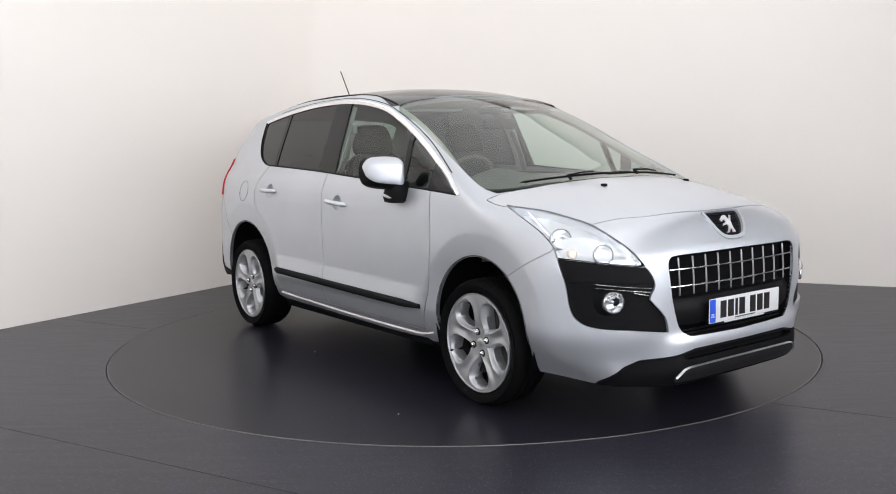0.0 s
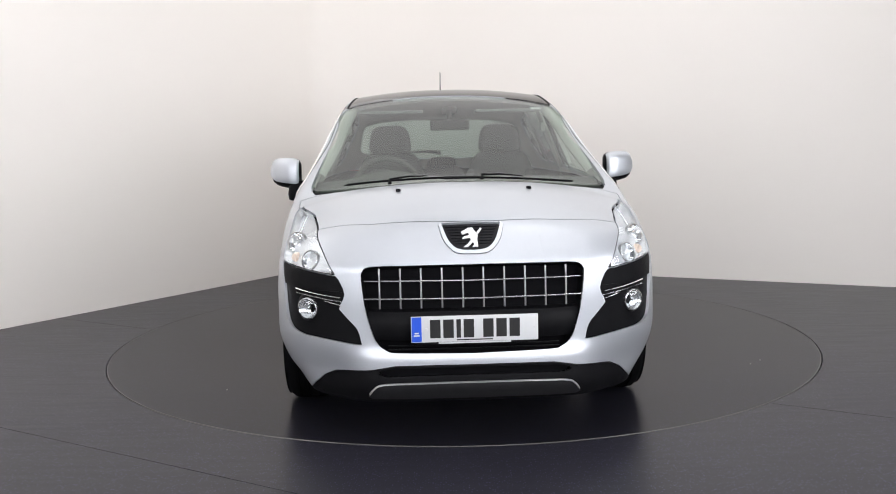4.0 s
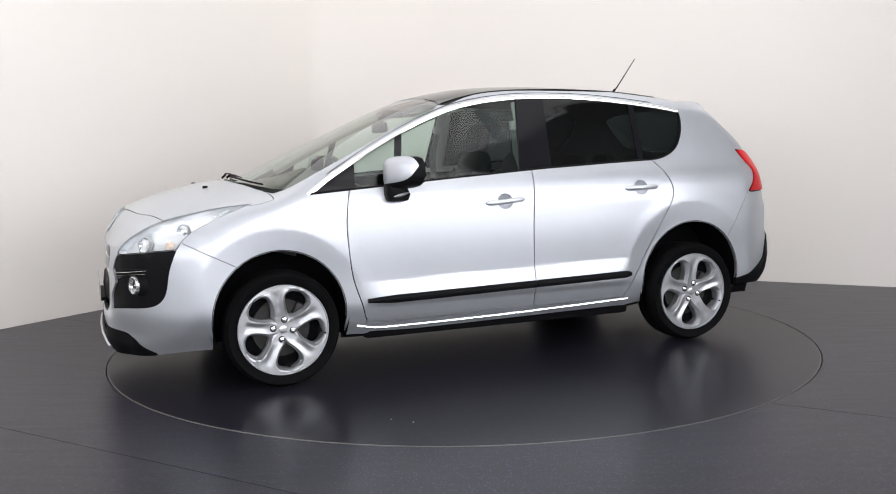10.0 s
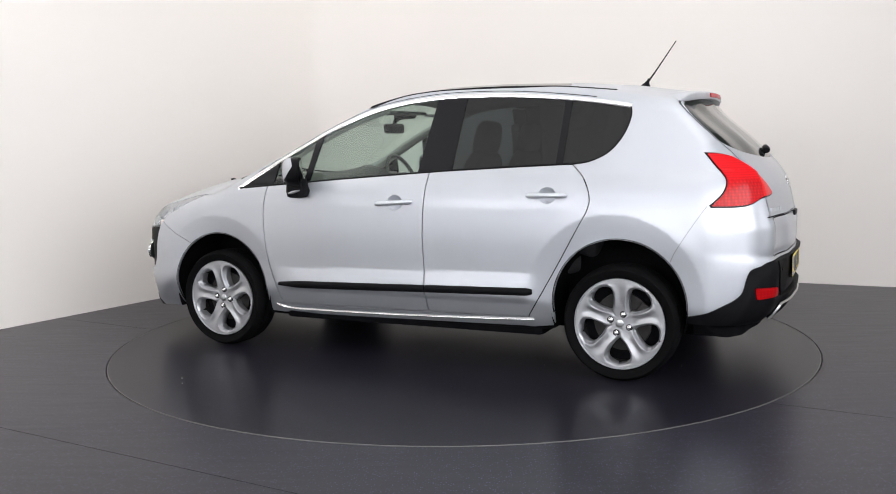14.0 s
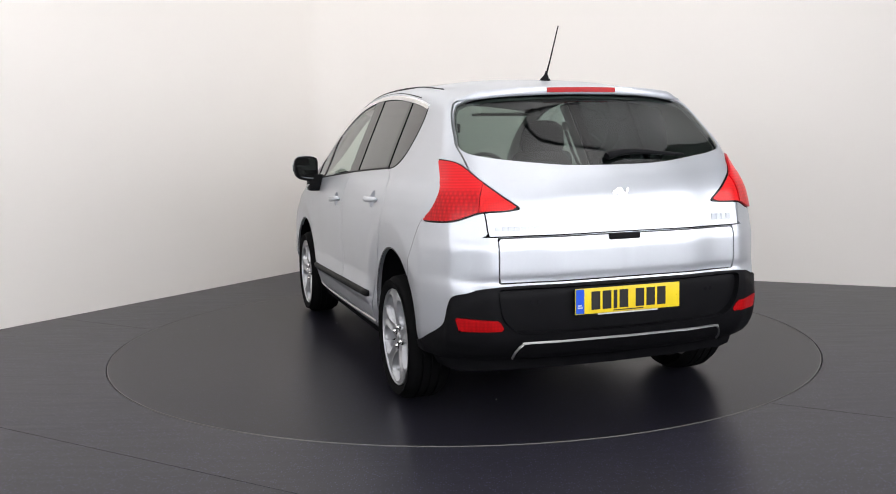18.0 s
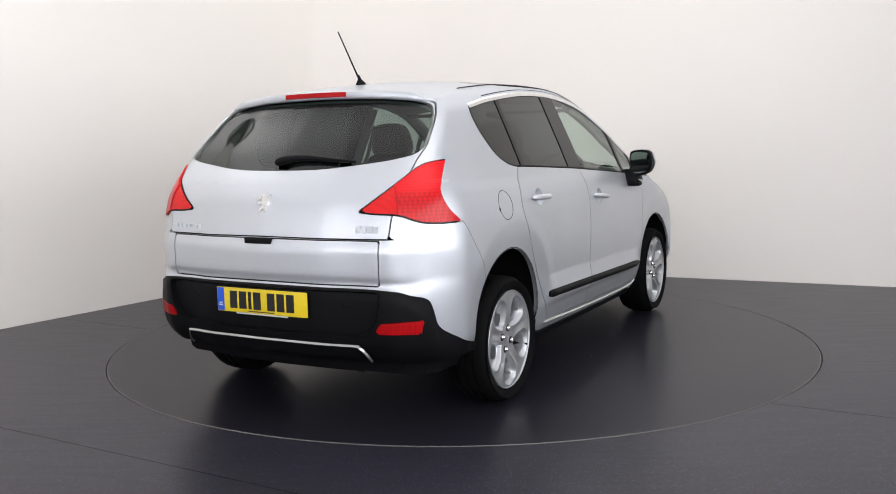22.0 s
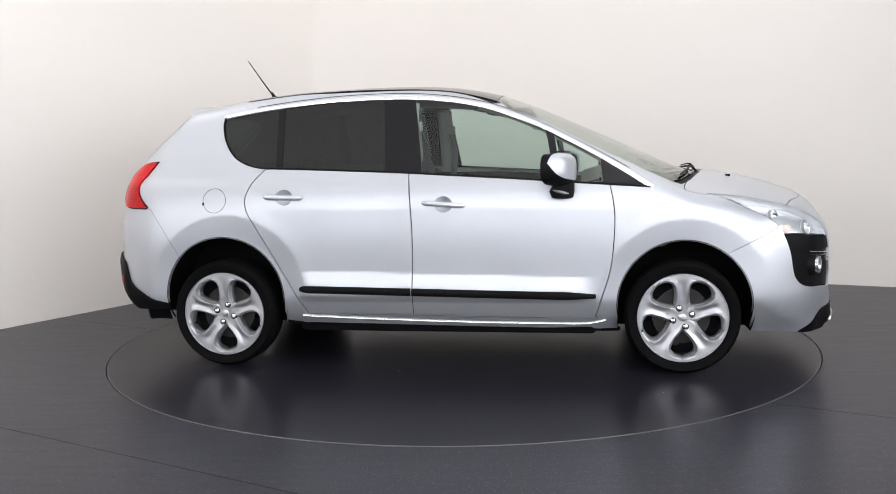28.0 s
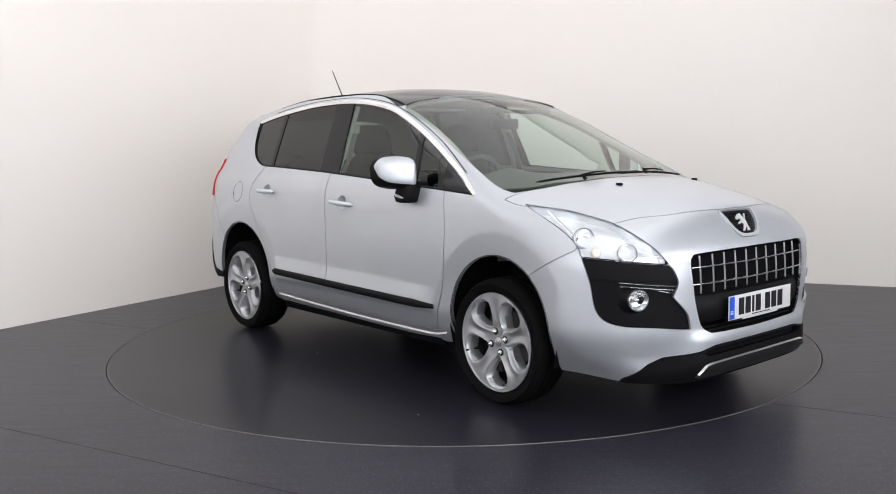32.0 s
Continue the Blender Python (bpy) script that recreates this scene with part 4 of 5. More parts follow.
def wheel_meshes():
    """A five-spoke alloy wheel with its tyre; the outer face looks along +y."""
    turn = Matrix.Rotation(-math.pi / 2, 4, "X")      # local z becomes +y
    out = {}
    bm = bmesh.new()
    w = TYRE_W / 2
    tread = []
    for y in (-0.042, 0.0, 0.042):      # round grooves in the tread
        tread += [(TYRE_R + 0.004, y - 0.005), (TYRE_R - 0.003, y - 0.004), (TYRE_R - 0.003, y + 0.004), (TYRE_R + 0.004, y + 0.005)]
    lathe(bm, [(RIM_R - 0.008, -w + 0.03), (RIM_R + 0.02, -w + 0.006), (RIM_R + 0.045, -w), (TYRE_R - 0.012, -w + 0.016), (TYRE_R, -w + 0.032), *tread, (TYRE_R, w - 0.032),
               (TYRE_R - 0.012, w - 0.016), (TYRE_R - 0.02, w - 0.008), (RIM_R + 0.045, w), (RIM_R + 0.02, w - 0.004), (RIM_R + 0.004, w - 0.018), (RIM_R - 0.008, w - 0.03)], turn, 72, True)
    out["tyre"] = bm
    bm = bmesh.new()
    lathe(bm, [(RIM_R - 0.004, 0.088), (RIM_R, 0.093), (RIM_R - 0.002, 0.097), (RIM_R - 0.005, 0.097), (RIM_R - 0.008, 0.088), (RIM_R - 0.012, 0.066), (RIM_R - 0.004, 0.066)], turn, 72, True)
    out["wheel"] = bm
    bm = bmesh.new()
    lathe(bm, [(RIM_R - 0.025, 0.062), (RIM_R - 0.034, -0.08), (RIM_R - 0.004, -0.085)], turn, 72)
    out["barrel"] = bm
    bm = bmesh.new()
    # one fifth of the wheel's face: a broad spoke, and half of the rounded opening on either side of it
    share = spline((0.03, 1), (0.072, 1), (0.082, 0.93), (0.096, 0.7), (0.12, 0.52), (0.15, 0.435), (0.172, 0.42), (0.188, 0.46), (0.201, 0.57), (0.209, 0.72), (0.2135, 0.88), (0.216, 1), (0.24, 1))
    dish = spline((0.03, 0.074), (0.07, 0.076), (0.1, 0.081), (0.15, 0.088), (0.2, 0.09), (0.238, 0.09))
    fifth = radians(36)
    rim_line = [(q, float(share(q)) * fifth) for q in np.linspace(0.074, 0.2155, 60)]
    hole = np.array([(q * math.sin(a), q * math.cos(a)) for q, a in rim_line])
    rows = []
    for q in [0.03, 0.05, 0.066, *np.linspace(0.073, 0.1, 8), *np.linspace(0.108, 0.19, 9), *np.linspace(0.195, 0.2165, 9), 0.222, 0.228, 0.238]:
        reach = float(share(q)) * fifth
        row = []
        for k in (-1, -0.95, -0.9, -0.84, -0.76, -0.64, -0.45, -0.22, 0, 0.22, 0.45, 0.64, 0.76, 0.84, 0.9, 0.95, 1):
            x, z = q * math.sin(k * reach), q * math.cos(k * reach)
            d = float(np.hypot(hole[:, 0] - abs(x), hole[:, 1] - z).min())
            y = float(dish(q)) - 0.022 * (1 - float(ramp(d, 0.0, 0.012))) + 0.003 * math.exp(-((d - 0.015) / 0.006) ** 2)
            y -= 0.007 * float(ramp(q, 0.08, 0.13)) * float(ramp(q, 0.225, 0.17)) * float(ramp(abs(x), 0.02 + 0.2 * max(0, q - 0.15), 0.004))
            row.append(bm.verts.new((x, y, z)))
        rows.append(row)
    for a, b in zip(rows, rows[1:]):
        for j in range(16):
            bm.faces.new((a[j], b[j], b[j + 1], a[j + 1]))
    border = [e for e in bm.edges if e.is_boundary]
    ext = bmesh.ops.extrude_edge_only(bm, edges=border)
    bmesh.ops.translate(bm, verts=[v for v in ext["geom"] if isinstance(v, bmesh.types.BMVert)], vec=(0, -0.05, 0))
    out["spoke"] = bm
    bm = bmesh.new()
    lathe(bm, [(0, 0.073), (0.026, 0.074), (0.034, 0.0735), (0.036, 0.06), (0.036, 0.02)], turn, 40)
    out["hub"] = bm
    bm = bmesh.new()
    lathe(bm, [(0, 0.081), (0.014, 0.0805), (0.02, 0.078), (0.021, 0.07)], turn, 28)
    out["centre_cap"] = bm
    bm = bmesh.new()
    lathe(bm, [(0, 0.09), (0.006, 0.089), (0.0095, 0.084), (0.0095, 0.06)], turn @ pose(0, 0, 0), 12)
    lathe(bm, [(0.0095, 0.079), (0.0125, 0.078), (0.0135, 0.07)], turn, 16)
    out["wheel_nut"] = bm
    bm = bmesh.new()
    lathe(bm, [(0, 0.094), (0.004, 0.0935), (0.0055, 0.09), (0.0055, 0.07)], turn @ pose(0, 0, 0), 12)
    out["valve"] = bm
    bm = bmesh.new()
    lathe(bm, [(0.0, 0.0765), (0.0175, 0.0768), (0.019, 0.07)], turn, 20)
    out["nut_recess"] = bm
    bm = bmesh.new()
    lathe(bm, [(0.05, 0.025), (0.075, 0.025), (0.08, 0.012), (0.155, 0.012), (0.155, -0.01), (0.05, -0.01)], turn, 48, True)
    out["brake_disc"] = bm
    bm = bmesh.new()
    box(bm, -0.1, -0.02, -0.05, 0.04, 0.06, 0.16, pose(0, 0, 0, 0, -35, 0), 0.012)
    out["brake_caliper"] = bm
    bm = bmesh.new()
    lathe(bm, [(0, -0.012), (RIM_R - 0.024, -0.012)], turn, 40)
    out["backing_plate"] = bm
    mats = {"tyre": RUBBER, "wheel": ALLOY, "barrel": STEEL, "spoke": ALLOY, "hub": ALLOY, "centre_cap": SATIN, "wheel_nut": CHROME, "valve": RUBBER, "nut_recess": STEEL, "brake_disc": STEEL, "brake_caliper": STEEL, "backing_plate": DARK}
    meshes = {}
    for k, b in out.items():
        ob = part(k, b, mats[k], None, smooth=50)
        meshes[k] = ob.data
        bpy.data.objects.remove(ob)
    return meshes


def wheels():
    me = wheel_meshes()
    labels = {"tyre": "low-profile black rubber tyre", "brake_disc": "steel brake disc", "centre_cap": "satin silver centre cap"}
    # hub centre, side, and how far each wheel has rolled
    for hx, side, spin in ((1.307, 1, 9), (-1.288, 1, -2), (1.307, -1, -143), (-1.288, -1, 0)):
        w = part("wheel", me["wheel"], ALLOY, car, "silver five-spoke alloy wheel")
        w.matrix_basis = pose(hx, side * 0.768, HUB_Z) @ pose(0, 0, 0, 0, 0, 0 if side > 0 else 180) @ pose(0, 0, 0, 0, spin, 0)
        for k in ("tyre", "barrel", "hub", "centre_cap", "brake_disc", "brake_caliper", "backing_plate"):
            part(k, me[k], None, w, labels.get(k, ""))
        for i in range(5):
            part("spoke", me["spoke"], None, w).matrix_basis = pose(0, 0, 0, 0, 72 * i, 0)
        for i in range(4):
            a = radians(90 * i + 18)
            for k in ("wheel_nut", "nut_recess"):
                part(k, me[k], None, w).matrix_basis = pose(0.053 * math.cos(a), 0.001, 0.053 * math.sin(a))
        part("valve", me["valve"], None, w, "black tyre valve").matrix_basis = pose(0.226 * math.cos(radians(198)), 0, 0.226 * math.sin(radians(198)))
        # dark wheel well
        bm = bmesh.new()
        cx, cz, r = (1.315, 0.375, 0.372) if hx > 0 else (-1.28, 0.40, 0.374)
        rows = []
        for a in np.linspace(-0.38, math.pi + (0.38 if hx > 0 else 0.22), 40):
            rows.append([bm.verts.new((cx + q * math.cos(a), side * y, cz + q * math.sin(a))) for y, q in ((0.84, r), (0.5, r), (0.5, 0.02))])
        for a, b in zip(rows, rows[1:]):
            for k in range(2):
                bm.faces.new((a[k], b[k], b[k + 1], a[k + 1]))
        part("wheel_well", bm, DARK, car, "dark wheel well liner")


wheels()


# ---- trim along the sides ----
def flip(pts):
    return [Vector((p[0], -p[1], p[2])) for p in pts]


def both_ribbons(name, pts, width, height, mat, label="", **kw):
    for line in (pts, flip(pts)):
        bm = bmesh.new()
        ribbon(bm, line, width, height, **kw)
        part(name, bm, mat, car, label, smooth=60)


def side_trim():
    both_ribbons("chrome_window_trim", on_skin("side", [(x, z + 0.002) for x, z in curve(DLO_TOP, 8)]), 0.03, 0.009, CHROME, "bright chrome window trim")
    both_ribbons("door_frame_joint", on_skin("side", [(x, z + 0.022) for x, z in curve(DLO_TOP[1:-1], 8)]), 0.009, 0.002, BLACK_PLASTIC, "dark joint above the window", base=-0.001)
    both_ribbons("window_seal", on_skin("side", [(x, z + 0.004) for x, z in curve(BELT, 8)]), 0.016, 0.008, BLACK_PLASTIC, "black window seal")
    both_ribbons("window_rear_seal", on_skin("side", [(x + 0.004, z) for x, z in curve(DLO_REAR, 8)]), 0.012, 0.007, BLACK_PLASTIC, "black window seal")
    both_ribbons("roof_seal", on_skin("top", [(x, float(np.interp(x, (-1.2, 0.0, 0.3), (0.55, 0.585, 0.615)))) for x in np.linspace(-1.2, 0.3, 50)]), 0.012, 0.009, BLACK_PLASTIC, "raised black seal along the roof")
    # rubbing strips, one on each door
    def strip(x0, x1):
        xs = np.linspace(x0, x1, 40)
        return on_skin("side", [(x, np.interp(x, (-0.82, 0.85), (0.459, 0.426))) for x in xs])
    for x0, x1 in ((-0.168, 0.845), (-0.815, -0.174)):
        pts = strip(x0, x1)
        both_ribbons("rubbing_strip", pts, [np.interp(p.x, (-0.815, -0.79, 0.7, 0.845), (0.03, 0.047, 0.047, 0.026)) for p in pts], 0.02, BLACK_PLASTIC, "matt black rubbing strip", profile=(0, 0.8, 1, 1, 1, 0.8, 0))
    line = curve([(-0.815, 0.305), (-0.763, 0.300), (-0.4, 0.286), (0.081, 0.272), (0.6, 0.266), (0.791, 0.268), (0.9, 0.29)], 10)
    both_ribbons("sill_trim", on_skin("side", [(x, z) for x, z in line]), 0.018, 0.012, SILL_CHROME, "bright chrome sill strip")
    xs = np.linspace(-0.92, 0.98, 40)
    both_ribbons("sill_skirt", on_skin("side", [(x, float(spline((-1, 0.272), (-0.77, 0.25), (0.93, 0.229), (1, 0.23))(x))) for x in xs]), 0.03, 0.006, BLACK_PLASTIC, "black sill skirt")
    both_ribbons("bumper_joint", on_skin("side", curve([(-1.725, 0.93), (-1.653, 0.824), (-1.57, 0.69), (-1.55, 0.64)], 8)), 0.003, 0.002, BLACK_PLASTIC, "thin joint above the rear bumper", base=-0.0012)
    # dark edge along the wheel arches
    for cx, cz, r in ((1.315, 0.375, 0.352), (-1.28, 0.40, 0.354)):
        pts = on_skin("side", [(cx + (r + 0.004) * math.cos(a), cz + (r + 0.004) * math.sin(a)) for a in np.linspace(-0.35 if cx > 0 else -0.15, math.pi + (0.2 if cx > 0 else 0.35), 50)])
        both_ribbons("arch_edge", pts, 0.010, 0.006, BLACK_PLASTIC, "thin dark wheel arch edge")


def handles():
    for x0, x1, z0, z1 in ((-0.10, 0.14, 0.944, 0.927), (-1.012, -0.785, 0.983, 0.979)):
        for s in (1, -1):
            bm = bmesh.new()
            n = 14
            pts, rad = [], []
            for i in range(n + 1):
                k = i / n
                p = side_point(x0 + (x1 - x0) * k, z0 + (z1 - z0) * k)
                lift = 0.032 * math.sin(math.pi * min(max(k, 0.04), 0.96)) ** 0.35
                pts.append(Vector((p.x, s * (p.y + lift - 0.006), p.z)))
                rad.append(0.016 if 0 < i < n else 0.006)
            tube(bm, pts, rad, 12, 0.9)
            part("door_handle", bm, PAINT_TRIM, car, "silver door handle")


def mirrors():
    """Door mirrors: a black housing, a silver cover on its front and a black foot with a slim lamp."""
    top = spline((0.868, 1.165), (0.876, 1.186), (0.9, 1.198), (0.95, 1.203), (1.0, 1.2), (1.025, 1.19), (1.038, 1.172), (1.044, 1.15))
    low = spline((0.868, 1.06), (0.876, 1.04), (0.9, 1.03), (0.95, 1.034), (1.0, 1.045), (1.025, 1.06), (1.038, 1.08), (1.044, 1.1))
    nose = spline((0.868, 0.725), (0.89, 0.742), (0.92, 0.738), (0.96, 0.72), (1.0, 0.694), (1.03, 0.664), (1.044, 0.636))
    back = spline((0.868, 0.648), (0.95, 0.604), (1.044, 0.56))

    def at(y, u, grow=0.0):
        """A point round the housing: u 0 to 1 from the lower back edge, round the front, to the upper back edge."""
        zt, zl, xn = float(top(y)), float(low(y)), float(nose(y))
        a = -math.pi / 2 + math.pi * u
        c, s2 = math.cos(a), math.sin(a)
        zc, h, d = (zt + zl) / 2, (zt - zl) / 2 + grow, xn - float(back(y)) + grow
        x = float(back(y)) + d * math.copysign(abs(c) ** 0.5, c)
        tuck = 1 - 0.2 * max(0.0, (x - float(back(y)) - 0.06) / 0.12) ** 2
        return Vector((x, y, zc + h * math.copysign(abs(s2) ** 0.5, s2) * tuck))

    def sheet(ys, us, grow, s, rim=0.0):
        bm = bmesh.new()
        rows = [[bm.verts.new((max(p.x, float(back(p.y)) + rim) if rim else p.x, s * p.y, p.z)) for p in (at(y, u, grow) for u in us)] for y in ys]
        for a, b in zip(rows, rows[1:]):
            for k in range(len(us) - 1):
                bm.faces.new((a[k], b[k], b[k + 1], a[k + 1]))
        return bm, rows
    for s in (1, -1):
        bm, rows = sheet(np.linspace(0.8685, 1.0435, 24), np.linspace(0, 1, 33), 0, s)
        for row in (rows[0], rows[-1]):
            bm.faces.new(row)
        for a, b in zip(rows, rows[1:]):
            bm.faces.new((a[0], a[-1], b[-1], b[0]))
        shell = part("mirror_housing", bm, BLACK_PLASTIC, car, "black door mirror housing", smooth=50)
        bm, rows = sheet(np.linspace(0.874, 1.0465, 24), np.linspace(0.36, 0.93, 28), 0.004, s, 0.026)
        bm.faces.new(rows[-1])
        ext = bmesh.ops.extrude_edge_only(bm, edges=[e for e in bm.edges if e.is_boundary])
        c = Vector((0.64, s * 0.95, 1.12))
        for v in ext["geom"]:
            if isinstance(v, bmesh.types.BMVert):
                v.co += (c - v.co).normalized() * 0.007
        part("mirror_cover", bm, PAINT, shell, "silver mirror cover", smooth=60)
        bm = bmesh.new()
        ring = [(0.878, 1.13), (0.884, 1.175), (0.91, 1.187), (0.97, 1.19), (1.01, 1.181), (1.03, 1.15), (1.026, 1.095), (1.0, 1.062), (0.95, 1.05), (0.9, 1.048), (0.883, 1.065)]
        prism(bm, [(y, z) for y, z in ring], lambda u, v, h: Vector((float(back(u)) - 0.001 - h, s * u, v)), 0.004)
        part("mirror_glass", bm, MIRROR_GLASS, shell, "mirror glass")
        # foot: from the door's shoulder up into the housing, wider below
        bm = bmesh.new()
        rows = []
        for z, x0, x1, y0, y1 in ((0.962, 0.632, 0.708, 0.84, 0.925), (0.968, 0.612, 0.728, 0.83, 0.94), (1.0, 0.60, 0.736, 0.825, 0.945), (1.03, 0.615, 0.735, 0.825, 0.94), (1.075, 0.63, 0.735, 0.83, 0.93)):
            xm, ym, rx, ry = (x0 + x1) / 2, (y0 + y1) / 2, (x1 - x0) / 2, (y1 - y0) / 2
            rows.append([bm.verts.new((xm + rx * math.copysign(abs(math.cos(a)) ** 0.6, math.cos(a)), s * (ym + ry * math.copysign(abs(math.sin(a)) ** 0.6, math.sin(a))), z)) for a in (2 * math.pi * i / 24 for i in range(24))])
        for a, b in zip(rows, rows[1:]):
            for k in range(24):
                bm.faces.new((a[k], b[k], b[(k + 1) % 24], a[(k + 1) % 24]))
        bm.faces.new(rows[0])
        bm.faces.new(rows[-1])
        part("mirror_foot", bm, BLACK_PLASTIC, shell, "black mirror foot", smooth=50)
        bm = bmesh.new()
        tube(bm, [(0.705, s * 0.938, 0.990), (0.68, s * 0.943, 0.994), (0.645, s * 0.942, 1.002), (0.622, s * 0.936, 1.008)], [0.004, 0.009, 0.008, 0.003], 8)
        part("side_repeater", bm, SATIN, shell, "slim clear side repeater lamp")


# ---- front end ----
def grille():
    for y in (-0.39, -0.303, -0.217, -0.13, -0.043, 0.043, 0.13, 0.217, 0.303, 0.39):
        bm = bmesh.new()
        pts = [p - Vector((0.018, 0, 0)) for p in on_skin("front", [(abs(y), z) for z in np.linspace(0.585, 0.752, 8)])]
        tube(bm, [(p.x, y, p.z) for p in pts], 0.0038, 8)
        part("grille_bar", bm, BAR_METAL, car, "upright bright grille bar")
    for z0, z1 in ((0.698, 0.702), (0.624, 0.628)):
        bm = bmesh.new()
        pts = []
        for y in np.linspace(-0.452, 0.452, 24):
            p = front_point(abs(y), z0)
            pts.append((p.x - 0.012, y, z0 + (z1 - z0) * abs(y) / 0.45))
        tube(bm, pts, 0.004, 8)
        part("grille_rail", bm, CHROME, car, "thin chrome grille rail")
    bm = bmesh.new()
    n = 40
    prof = [(-0.06, 0.445), (-0.012, 0.452), (0.003, 0.475), (0.008, 0.51), (0.002, 0.55), (-0.014, 0.572), (-0.06, 0.578)]
    rows = []
    for y in np.linspace(-0.452, 0.452, n):
        p = front_point(abs(y), 0.52)
        e = 0.03 * ramp(abs(y), 0.3, 0.45)
        rows.append([bm.verts.new((p.x + dx - e * 0.8, y, z)) for dx, z in prof])
    for a, b in zip(rows, rows[1:]):
        for k in range(len(prof) - 1):
            bm.faces.new((a[k], b[k], b[k + 1], a[k + 1]))
    part("grille_crossbar", bm, BLACK_PLASTIC, car, "black crossbar behind the number plate")
    for z in (0.41, 0.425):
        bm = bmesh.new()
        tube(bm, [(front_point(abs(y), z).x - 0.03, y, z) for y in np.linspace(-0.36, 0.36, 20)], 0.004, 6)
        part("intake_slat", bm, BLACK_PLASTIC, car)


def plate(mat, x, facing, yc, z0, z1, width, label):
    """A number plate whose characters are plain dark bars."""
    m = pose(x, yc, z0) @ pose(0, 0, 0, 0, 0, 0 if facing > 0 else 180)
    h = z1 - z0
    bm = bmesh.new()
    box(bm, 0, 0.004, -width / 2, width / 2, 0, h, m, 0.002)
    base = part("number_plate", bm, mat, car, label)
    bm = bmesh.new()
    box(bm, 0.003, 0.0052, -width / 2 + 0.003, -width / 2 + 0.043, 0.003, h - 0.003, m)
    part("blue_band", bm, PLATE_BLUE, base, "blue band")
    for dz, w in ((0.026, 0.024), (0.036, 0.018)):
        bm = bmesh.new()
        box(bm, 0.0052, 0.0056, -width / 2 + 0.023 - w / 2, -width / 2 + 0.023 + w / 2, dz, dz + 0.006, m)
        part("band_mark", bm, PLATE_WHITE, base)
    y = -width / 2 + 0.078
    for i in range(7):
        bm = bmesh.new()
        w = 0.018 if i == 2 else 0.043
        box(bm, 0.003, 0.0052, y, y + w, 0.017, h - 0.015, m)
        part("plate_bar", bm, PLATE_BLACK, base)
        y += w + 0.0115 + (0.026 if i == 3 else 0)
    for yy in (-width / 2 + 0.062, width / 2 - 0.014):
        bm = bmesh.new()
        lathe(bm, [(0, 0.006), (0.005, 0.0055), (0.006, 0.003)], m @ pose(0, yy, h / 2) @ pose(0, 0, 0, 0, 90, 0), 12)
        part("plate_screw", bm, mat, base)
    bm = bmesh.new()
    box(bm, 0.003, 0.0052, -0.075, 0.075, 0.006, 0.0105, m)
    part("small_print", bm, PLATE_BLACK, base)
    bm = bmesh.new()
    box(bm, -0.03, 0.001, -width / 2 + 0.02, width / 2 - 0.02, -0.008, 0.01, m)
    part("plate_holder", bm, BLACK_PLASTIC, base)
    bm = bmesh.new()
    box(bm, 0.001, 0.002, -0.15, 0.15, -0.0075, -0.001, m)
    part("holder_print", bm, PLATE_WHITE, base)


def emblem(place, size, mat, name, label):
    """A plain bright emblem: a few slanted strokes."""
    for shape in ([(-0.2, 0.5), (0.05, 0.52), (0.3, 0.1), (0.25, -0.2), (-0.02, -0.2), (-0.12, 0.15)], [(-0.5, 0.3), (-0.15, 0.5), (-0.1, 0.3), (-0.42, 0.15)],
                  [(0.02, -0.15), (0.26, -0.15), (0.3, -0.5), (0.02, -0.5), (0.12, -0.38)], [(-0.05, -0.15), (0.05, -0.25), (-0.2, -0.5), (-0.4, -0.5), (-0.22, -0.36)],
                  [(0.3, 0.15), (0.5, 0.45), (0.42, 0.5), (0.24, 0.25)], [(-0.1, 0.12), (-0.42, 0.02), (-0.45, -0.08), (-0.08, -0.02)]):
        bm = bmesh.new()
        prism(bm, [(u * size, v * size) for u, v in shape], place, 0.005)
        part(name, bm, mat, car, label, smooth=30)


def lamp_seat(x, z, depth):
    """A place behind the headlamp's lens."""
    p = side_point(x, z)
    return p - skin_normal(p) * depth


LAMP_HIGH, LAMP_LOW = lamp_seat(1.795, 0.856, 0.03), lamp_seat(1.985, 0.792, 0.03)


